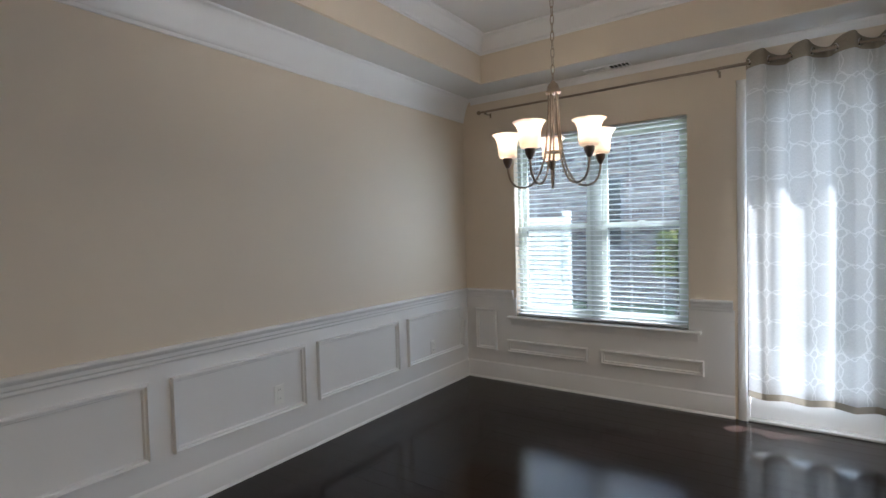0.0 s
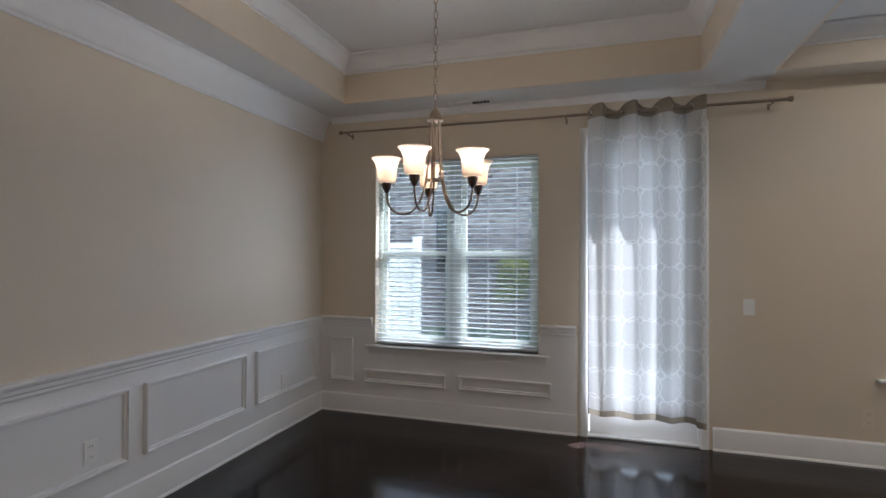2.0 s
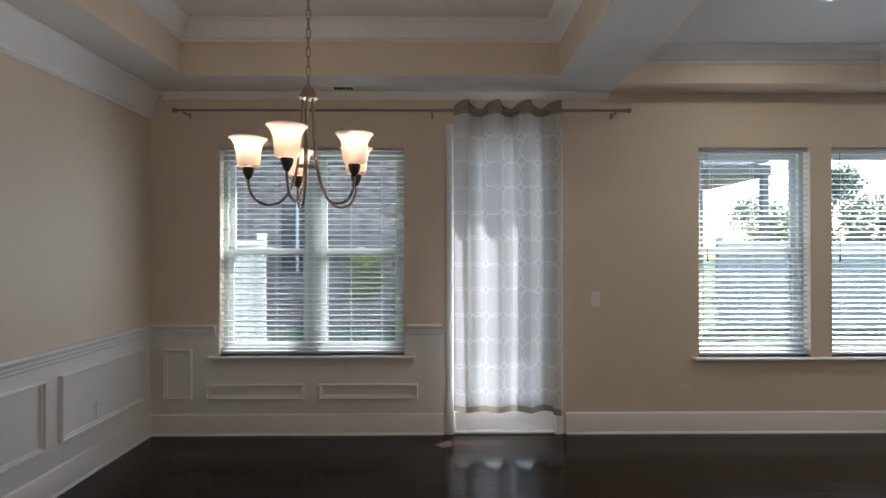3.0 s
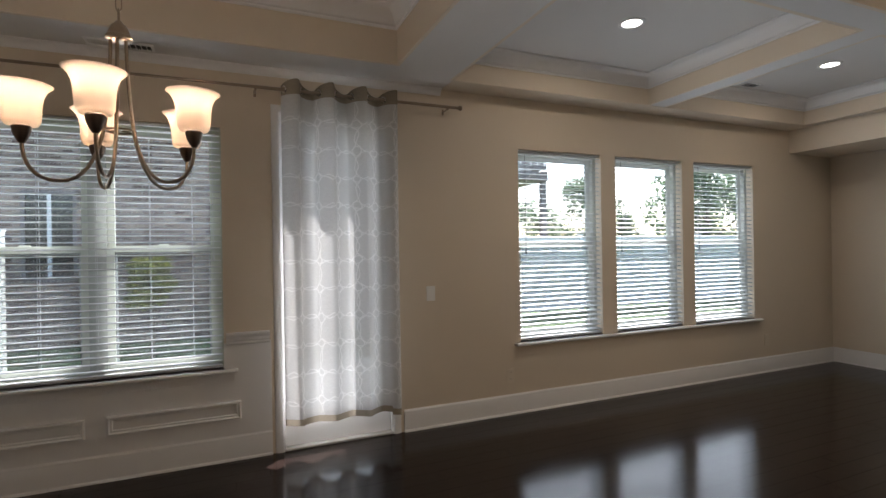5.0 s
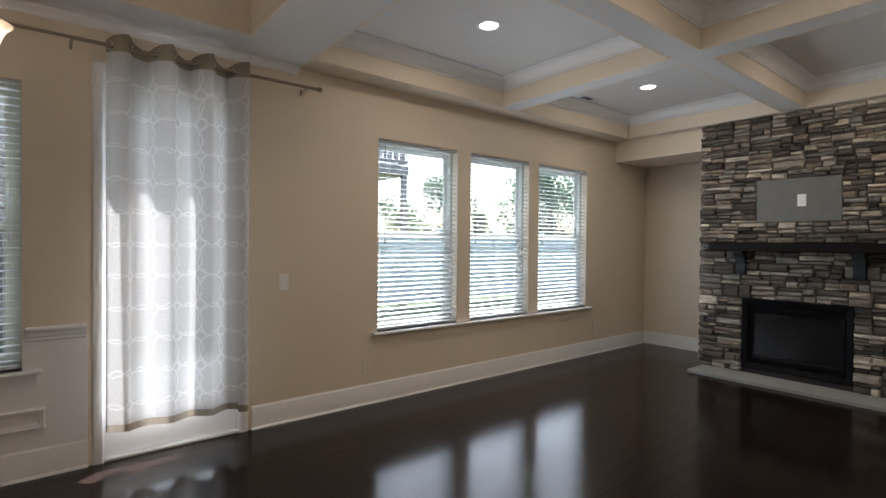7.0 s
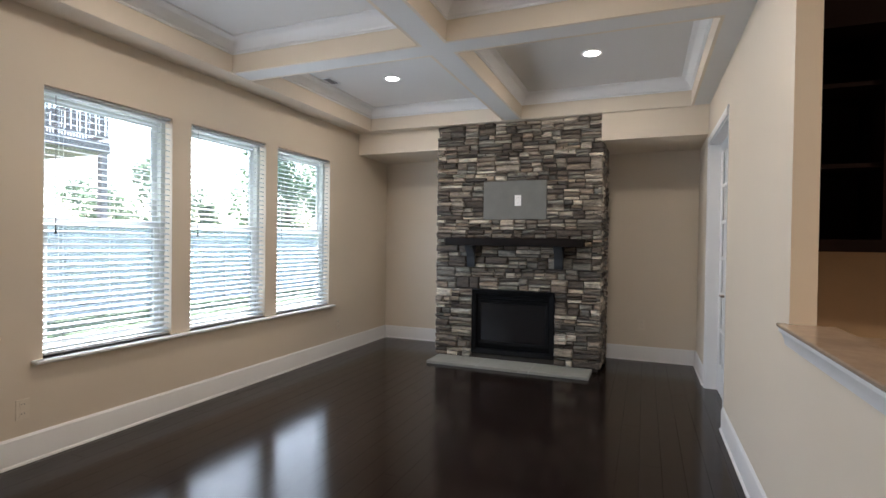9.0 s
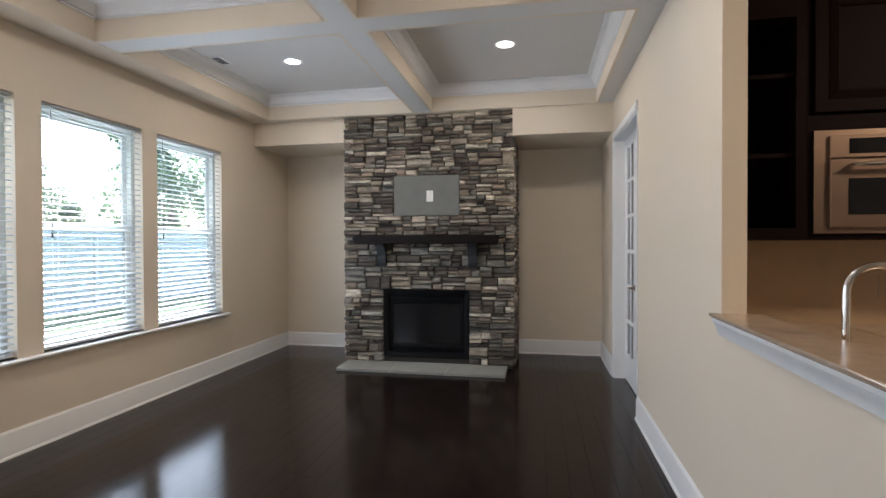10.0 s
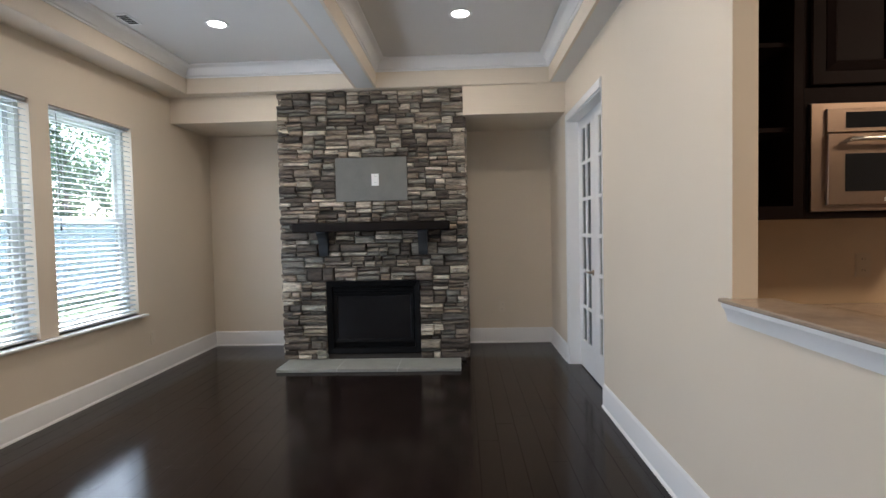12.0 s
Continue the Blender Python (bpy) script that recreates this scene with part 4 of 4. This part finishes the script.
CX = 5.2
uc = thing("wall_cabinet", (5.38, -4.27, 1.34), "dark espresso open-shelf wall cabinet, its shelves empty", "cabinet")
for a, b in ((-4.125, -4.107), (-4.43, -4.412)):
    box_part("side_panel", (CX, a, 1.345), (5.558, b, 2.55), CABINET, uc)
box_part("back_panel", (5.54, -4.412, 1.345), (5.558, -4.125, 2.55), CABINET, uc)
box_part("bottom_panel", (CX, -4.412, 1.345), (5.54, -4.125, 1.39), CABINET, uc)
box_part("top_panel", (CX, -4.412, 2.34), (5.54, -4.125, 2.55), CABINET, uc)
bm = bmesh.new()
grid_wall(bm, [-4.43, -4.107], [1.345, 2.55], [(-4.39, 1.40, -4.147, 2.34)], (CX - 0.0005, 0, 0), Y, Z, -X, 0.0175)
part("face_frame", bm, CABINET, uc)
for z in (1.72, 2.08):
    box_part("shelf", (CX + 0.01, -4.411, z), (5.539, -4.126, z + 0.019), CABINET, uc)
mc = thing("wall_cabinet", (5.38, -4.84, 1.34), "dark espresso wall cabinet with a raised-panel door above the built-in microwave", "cabinet")
for a, b in ((-4.45, -4.432), (-5.25, -5.232)):
    box_part("side_panel", (CX - 0.018, a, 1.345), (5.558, b, 2.55), CABINET, mc)
for a, b in ((1.345, 1.372), (1.83, 1.90), (2.46, 2.55)):
    box_part("cross_panel", (CX - 0.018, -5.232, a), (5.558, -4.45, b), CABINET, mc)
box_part("back_panel", (5.54, -5.232, 1.372), (5.558, -4.45, 2.46), CABINET, mc)
for a, b in ((-4.84, -4.455), (-5.228, -4.845)):
    bm = bmesh.new()
    box(bm, (CX - 0.036, a, 1.905), (CX - 0.018, b, 2.455), 0.003)
    sweep(bm, [(a + 0.055, 1.96), (b - 0.055, 1.96), (b - 0.055, 2.40), (a + 0.055, 2.40)], [(0, 0), (0, 0.002), (0.012, 0.006), (0.03, 0.012), (0.04, 0.006), (0.04, 0)], closed=True, o=(CX - 0.036, 0, 0), u=Y, v=Z, n=-X)
    part("door", bm, CABINET, mc, "raised panel door")
bm = bmesh.new()
sweep(bm, [(CX - 0.018, -5.26), (CX - 0.018, -4.107)], [(0, 2.55), (0.012, 2.55), (0.03, 2.60), (0.05, 2.62), (0.05, 2.64), (0, 2.64)], o=(0, 0, 0))
part("cornice", bm, CABINET, mc)

mw = thing("microwave", (5.35, -4.83, 1.374), "built-in stainless steel microwave in the dark wall cabinet", "microwave")
bm = bmesh.new()
box(bm, (CX - 0.02, -5.228, 1.374), (5.5, -4.454, 1.828))
part("body", bm, STEEL, mw)
bm = bmesh.new()
sweep(bm, [(-5.228, 1.374), (-4.454, 1.374), (-4.454, 1.826), (-5.228, 1.826)], [(0, 0), (0, 0.012), (0.066, 0.014), (0.068, 0)], closed=True, o=(CX - 0.02, 0, 0), u=Y, v=Z, n=-X)
part("trim_frame", bm, STEEL, mw, smooth=20)
box_part("control_panel", (CX - 0.045, -5.158, 1.703), (CX - 0.02, -4.510, 1.80), STEEL, mw, bevel=0.002)
box_part("display", (CX - 0.047, -5.07, 1.72), (CX - 0.044, -4.585, 1.785), DARKGLASS, mw)
dr = box_part("door", (CX - 0.05, -5.158, 1.40), (CX - 0.02, -4.510, 1.698), STEEL, mw, bevel=0.003)
box_part("window", (CX - 0.052, -5.08, 1.455), (CX - 0.049, -4.580, 1.612), DARKGLASS, dr)
box_part("badge", (CX - 0.052, -4.86, 1.412), (CX - 0.049, -4.74, 1.428), PLATE, dr)
bm = bmesh.new()
tube(bm, [(CX - 0.05, -4.585, 1.665), (CX - 0.085, -4.585, 1.668), (CX - 0.088, -4.62, 1.668), (CX - 0.088, -5.06, 1.668), (CX - 0.085, -5.095, 1.668), (CX - 0.05, -5.095, 1.665)], 0.010, 10)
part("handle", bm, CHROME, dr, "bar handle", smooth=50)

fc = thing("faucet", (4.45, -4.2, 0.92), "tall brushed nickel gooseneck kitchen faucet on the worktop", "faucet")
bm = bmesh.new()
lathe(bm, [(0.028, 0.92), (0.028, 0.935), (0.022, 0.945), (0.019, 1.00), (0.014, 1.005)], (4.45, -4.2, 0), 18)
part("base", bm, NICKEL, fc, smooth=40)
bm = bmesh.new()
pts = [(4.45, -4.2, 1.0), (4.45, -4.2, 1.10), (4.45, -4.2, 1.18)]
for i in range(1, 13):
    a = math.pi * i / 12
    pts.append((4.45, -4.2 - 0.085 * (1 - math.cos(a)), 1.18 + 0.085 * math.sin(a)))
pts.append((4.45, -4.37, 1.13))
tube(bm, pts, 0.0115, 12)
part("spout", bm, CHROME, fc, smooth=60)
lamp("AREA", (3.9, -6.0, 2.70), 7.0, (1.0, 0.76, 0.50), 0.5, (4.4, -5.6, 0))

# ---- outside ----
box_part("ground", (-60, 0.17, -0.6), (90, 140, -0.45), GRASS, kind="structure")
box_part("patio", (1.2, 0.165, -0.449), (9.6, 4.2, -0.30), CONCRETE, kind="structure")
box_part("eave", (-0.6, 0.161, 2.75), (9.4, 0.70, 2.95), VINYL, kind="structure")


def fence(x0, x1, y, top, label, material):
    f = thing("fence", ((x0 + x1) / 2, y, -0.45), label, "fence", "vinyl fences")
    n = max(1, round((x1 - x0) / 2.4))
    w = (x1 - x0) / n
    for i in range(n + 1):
        x = x0 + w * i
        bm = bmesh.new()
        box(bm, (x - 0.065, y - 0.065, -0.45), (x + 0.065, y + 0.065, top + 0.08), 0.006)
        box(bm, (x - 0.08, y - 0.08, top + 0.081), (x + 0.08, y + 0.08, top + 0.11), 0.01)
        part("post", bm, material, f)
    for i in range(n):
        a, b = x0 + w * i + 0.066, x0 + w * (i + 1) - 0.066
        for z in (-0.38, top - 0.12):
            box_part("rail", (a, y - 0.03, z), (b, y + 0.03, z + 0.12), material, f, bevel=0.004)
        k = int((b - a) / 0.16)
        for j in range(k):
            c = a + (b - a) * j / k
            box_part("board", (c + 0.003, y - 0.012, -0.26), (c + (b - a) / k - 0.003, y + 0.012, top - 0.12), material, f)


fence(-8.0, -0.8, 4.8, 1.68, "sunlit white vinyl fence ending in a capped lawn post", SUNFENCE)
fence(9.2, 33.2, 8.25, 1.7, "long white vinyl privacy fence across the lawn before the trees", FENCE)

house = thing("neighbour_house", (0, 11.5, -0.45), "brown brick neighbour house seen through the blinds", "house")
bm = bmesh.new()
NW = [(-1.68, 0.9, -0.76, 2.72)]
grid_wall(bm, [-12, 8.95], [-0.45, 4.4], NW, (0, 8.5, 0), X, Z, Y, 0.25)
box(bm, (8.70, 8.75, -0.45), (8.95, 15, 4.4))
box(bm, (-12, 8.75, -0.45), (-11.75, 15, 4.4))
part("wall", bm, BRICK, house)
for a, b, c, d_ in NW:
    bm = bmesh.new()
    sweep(bm, [(a, b), (c, b), (c, d_), (a, d_)], [(0, 0), (0.07, 0), (0.07, 0.06), (0, 0.06)], closed=True, o=(0, 8.49, 0), u=X, v=Z, n=Y)
    w = part("window", bm, DECK, house)
    box_part("pane", (a + 0.06, 8.54, b + 0.06), (c - 0.06, 8.55, d_ - 0.06), DARKGLASS, w)
    box_part("mullion", ((a + c) / 2 - 0.035, 8.50, b + 0.071), ((a + c) / 2 + 0.035, 8.538, d_ - 0.071), TRIM, w)
bm = bmesh.new()
v = [bm.verts.new(p) for p in ((-12.4, 8.3, 4.4), (9.4, 8.3, 4.4), (9.4, 15.4, 4.4), (-12.4, 15.4, 4.4), (-11, 11.7, 6.6), (8, 11.7, 6.6))]
for f in ((0, 1, 5, 4), (1, 2, 5), (2, 3, 4, 5), (3, 0, 4), (0, 3, 2, 1)):
    bm.faces.new([v[i] for i in f])
part("roof", bm, ROOFING, house)

deck = thing("balcony", (9.8, 8.6, -0.45), "raised weathered wooden deck with a slatted railing on the neighbour house", "balcony")
bm = bmesh.new()
box(bm, (8.96, 8.4, 3.35), (10.6, 12.0, 3.62), 0.01)
part("platform", bm, DECK, deck)
for x, y in ((10.48, 8.5), (10.48, 11.8)):
    bm = bmesh.new()
    box(bm, (x - 0.08, y - 0.08, -0.45), (x + 0.08, y + 0.08, 3.349), 0.01)
    part("post", bm, DECK, deck)
bm = bmesh.new()
for z in (3.70, 4.55):
    box(bm, (8.96, 8.42, z), (10.58, 8.48, z + 0.07))
    box(bm, (10.52, 8.482, z), (10.58, 12.0, z + 0.07))
part("rail", bm, DECK, deck)
for i in range(15):
    x = 9.02 + 0.108 * i
    box_part("baluster", (x, 8.435, 3.771), (x + 0.035, 8.465, 4.549), DECK, deck)
for i in range(30):
    y = 8.55 + 0.115 * i
    box_part("baluster", (10.535, y, 3.771), (10.565, y + 0.035, 4.549), DECK, deck)


def tree(name, at, height, radius, material, label, seed, low=0.35, leaf=0.11, count=5200):
    rng = random.Random(seed)
    t = thing(name, at, label, "shrub" if height < 2.5 else "tree")
    bx, by, bz = at
    bm = bmesh.new()
    tube(bm, [(bx, by, bz), (bx + 0.04 * radius, by, bz + height * 0.35), (bx, by + 0.05 * radius, bz + height * 0.85)], 0, 8, [height * 0.025, height * 0.018, height * 0.006])
    ends = []
    for i in range(9):
        a, q = i * 2.4, low + (0.9 - low) * i / 9
        s = (bx, by, bz + height * (q - 0.12))
        e = (bx + radius * 0.75 * math.cos(a) * (1.1 - q * 0.6), by + radius * 0.75 * math.sin(a) * (1.1 - q * 0.6), bz + height * (q + 0.06))
        tube(bm, [s, e], 0, 5, [height * 0.008, height * 0.003])
        ends.append(e)
    part("trunk", bm, BARK, t)
    blobs = []
    for i in range(26):
        a, q = rng.uniform(0, 6.283), rng.uniform(low, 1.0)
        rr = radius * math.sqrt(max(0.05, 1 - ((q - 0.6) / 0.45) ** 2)) * rng.uniform(0.3, 0.85)
        blobs.append((bx + rr * math.cos(a), by + rr * math.sin(a), bz + height * min(q, 0.94), radius * rng.uniform(0.22, 0.42)))
    verts, faces = [], []
    for i in range(count):
        x, y, z, r = blobs[rng.randrange(len(blobs))]
        d_ = Vector((rng.gauss(0, 1), rng.gauss(0, 1), rng.gauss(0, 0.8))).normalized() * r * rng.uniform(0.6, 1.05)
        c = Vector((x, y, z)) + d_
        m = Euler((rng.uniform(0, 6.3), rng.uniform(0, 6.3), rng.uniform(0, 6.3))).to_matrix()
        s = leaf * rng.uniform(0.6, 1.3)
        k = len(verts)
        for p in ((-s, 0, 0), (0, s * 0.5, 0.1 * s), (s, 0, 0), (0, -s * 0.5, 0.1 * s)):
            verts.append(c + m @ Vector(p))
        faces.append((k, k + 1, k + 2, k + 3))
    me = bpy.data.meshes.new("crown")
    me.from_pydata([v - Vector(at) for v in verts], [], faces)
    me.materials.append(material)
    ob = new("crown", me)
    ob.parent = t


tree("shrub", (0.82, 6.3, -0.45), 1.75, 0.47, LIME, "yellow-green rounded shrub on the lawn before the brick house", 3, low=0.6, leaf=0.045, count=5500)
tree("tree", (16.5, 14, -0.45), 4.7, 1.7, LEAF, "leafy green tree beyond the white fence", 5, leaf=0.085, count=4200)
tree("tree", (15.9, 17, -0.45), 3.9, 1.7, LEAF, "small leafy green tree far beyond the white fence", 6, leaf=0.085, count=3000)
tree("tree", (18.4, 14, -0.45), 3.3, 1.2, LEAF, "low bushy green tree beyond the white fence", 12, leaf=0.08, low=0.2, count=3200)
tree("tree", (22.6, 13, -0.45), 7.2, 2.9, LEAF, "tall leafy green tree beyond the white fence", 7, low=0.25, leaf=0.13, count=6200)
tree("tree", (29.5, 13, -0.45), 8.2, 3.6, LEAF, "tall broad leafy green tree beyond the white fence", 8, leaf=0.12, count=5600)

# ---- floor planks ----
rng = random.Random(11)
PW = 0.127
plank_cache = {}
far_bm = bmesh.new()
near = 0
for i in range(60):
    y1 = -0.001 - PW * i
    y0 = y1 - PW + 0.0006
    if y0 < SOUTH:
        break
    x = -rng.uniform(0, 1.5)
    while x < L:
        length = rng.choice((0.9, 1.2, 1.5, 1.8))
        a, b = max(0.0, x), min(L, x + length - 0.0006)
        x += length
        if b - a < 0.02:
            continue
        if y1 > -4.2 and a > 0.5 and near < 300:
            near += 1
            key = round(b - a, 4)
            if key not in plank_cache:
                bm = bmesh.new()
                box(bm, (0, 0, -0.011), (b - a, y1 - y0, 0), 0.0007)
                bmesh.ops.recalc_face_normals(bm, faces=list(bm.faces))
                me = bpy.data.meshes.new("plank")
                bm.to_mesh(me)
                bm.free()
                me.materials.append(FLOOR)
                plank_cache[key] = me
            p = new("plank", plank_cache[key])
            p.location = (a, y0, 0)
            p.rotation_euler = (radians(rng.uniform(-0.12, 0.12)), 0, 0)
            p.parent = bpy.data.objects["floor"]
        else:
            box(far_bm, (a, y0, -0.011), (b, y1, 0))
part("plank", far_bm, FLOOR, bpy.data.objects["floor"], kind="stuff")

# ---- ledgestones ----
def stone(bm, y0, y1, z0, z1, out, r):
    """A split-face stone, its front uneven, in the plane x with the face towards -x."""
    j = lambda s: r.uniform(-s, s)
    g = 0.0015
    my, mz = (y0 + y1) / 2 + j(0.02), (z0 + z1) / 2 + j(0.004)
    dz = min(0.014, (z1 - z0) * 0.22)
    back = [(0.045, y0 + g / 2, z0 + g / 2), (0.045, y1 - g / 2, z0 + g / 2), (0.045, y1 - g / 2, z1 - g / 2), (0.045, y0 + g / 2, z1 - g / 2)]
    edge = [(0.012 - out + j(0.006), y + sy * (g + abs(j(0.010))), z + sz * (g + abs(j(0.007)))) for y, z, sy, sz in ((y0, z0, 1, 1), (y1, z0, -1, 1), (y1, z1, -1, -1), (y0, z1, 1, -1))]
    k = 0.22
    front = [(-out + j(0.005), y * (1 - k) + my * k, z * (1 - k) + mz * k) for x, y, z in edge]
    front = [(x, y0 + 0.016 + j(0.006) if y < my else y1 - 0.016 + j(0.006), z + (dz if z < mz else -dz) * 0.4) for x, y, z in front]
    vb, ve, vf = [[bm.verts.new(p) for p in ring] for ring in (back, edge, front)]
    c = bm.verts.new((-out - 0.003 + j(0.005), my, mz))
    for i in range(4):
        q = (i + 1) % 4
        bm.faces.new((vb[i], vb[q], ve[q], ve[i]))
        bm.faces.new((ve[i], ve[q], vf[q], vf[i]))
        bm.faces.new((vf[i], vf[q], c))


rs = random.Random(21)
stones = []
bands = []
for lo, hi in ((0.034, BOX[3]), (BOX[3], 1.335), (1.42, PLT[1]), (PLT[1], PLT[3]), (PLT[3], CZ - 0.008), (1.335, 1.42)):
    n = max(1, round((hi - lo) / 0.118))
    cuts = [lo] + sorted(lo + (hi - lo) * (i + rs.uniform(-0.18, 0.18)) / n for i in range(1, n)) + [hi]
    bands += list(zip(cuts, cuts[1:]))


def lay(y0, y1, z0, z1):
    """Fills a strip with ledgestone clusters of one to four stones, of uneven lengths and heights."""
    y = y0
    while y < y1 - 0.001:
        w = rs.uniform(0.09, 0.29)
        if y1 - y - w < 0.10:
            w = y1 - y
        h = z1 - z0
        q = rs.random()
        if h < 0.06 or q < 0.04:
            heights = [1.0]
        elif q < 0.62 or h < 0.10:
            c = rs.uniform(0.32, 0.68)
            heights = [c, 1 - c]
        else:
            c, d_ = rs.uniform(0.22, 0.42), rs.uniform(0.25, 0.4)
            heights = [c, d_, 1 - c - d_]
        zz = z0
        for hh in heights:
            t = zz + h * hh
            if w > 0.18 and rs.random() < 0.45:
                m_ = y + w * rs.uniform(0.3, 0.7)
                stones.append((y, m_, zz, t))
                stones.append((m_, y + w, zz, t))
            else:
                stones.append((y, y + w, zz, t))
            zz = t
        y += w


for z0, z1 in bands:
    spans = [(FY0, FY1)]
    for h in (BOX, PLT):
        if z1 > h[1] + 0.004 and z0 < h[3] - 0.004:
            spans = [(FY0, h[0]), (h[2], FY1)]
    for s0, s1 in spans:
        lay(s0, s1, z0, z1)
zs = [0.034]
while zs[-1] < CZ - 0.05:
    zs.append(zs[-1] + rs.uniform(0.035, 0.075))
zs[-1] = CZ - 0.008
rs.shuffle(stones)
rest = bmesh.new()
for i, (a, b, z0, z1) in enumerate(stones):
    if i < 300:
        bm = bmesh.new()
        stone(bm, a - (a + b) / 2, b - (a + b) / 2, z0, z1, rs.choice((-0.006, 0.0, 0.008, 0.016, 0.026, 0.034)), rs)
        ob = part("stone", bm, STONE)
        ob.parent = fp
        ob.location = Vector((FX, (a + b) / 2, 0)) - fp.location
    else:
        tmp = bmesh.new()
        stone(tmp, a, b, z0, z1, rs.choice((-0.006, 0.0, 0.008, 0.016, 0.026, 0.034)), rs)
        join(rest, tmp, Matrix.Translation((FX, 0, 0)))
        tmp.free()
# returns on both sides of the breast
for side, y in ((-1, FY0), (1, FY1)):
    for row in range(len(zs) - 1):
        x = FX + 0.004
        while x < L - 0.02:
            w = min(rs.choice((0.12, 0.18, 0.25, 0.3)), L - 0.002 - x)
            tmp = bmesh.new()
            stone(tmp, 0, w, zs[row], zs[row + 1], rs.uniform(0.0, 0.014), rs)
            rot = Matrix(((0, 1, 0, x), (-side, 0, 0, y - 0.012 * side * 0), (0, 0, 1, 0), (0, 0, 0, 1)))
            join(rest, tmp, rot)
            tmp.free()
            x += w
part("stone", rest, STONE, fp, kind="stuff")
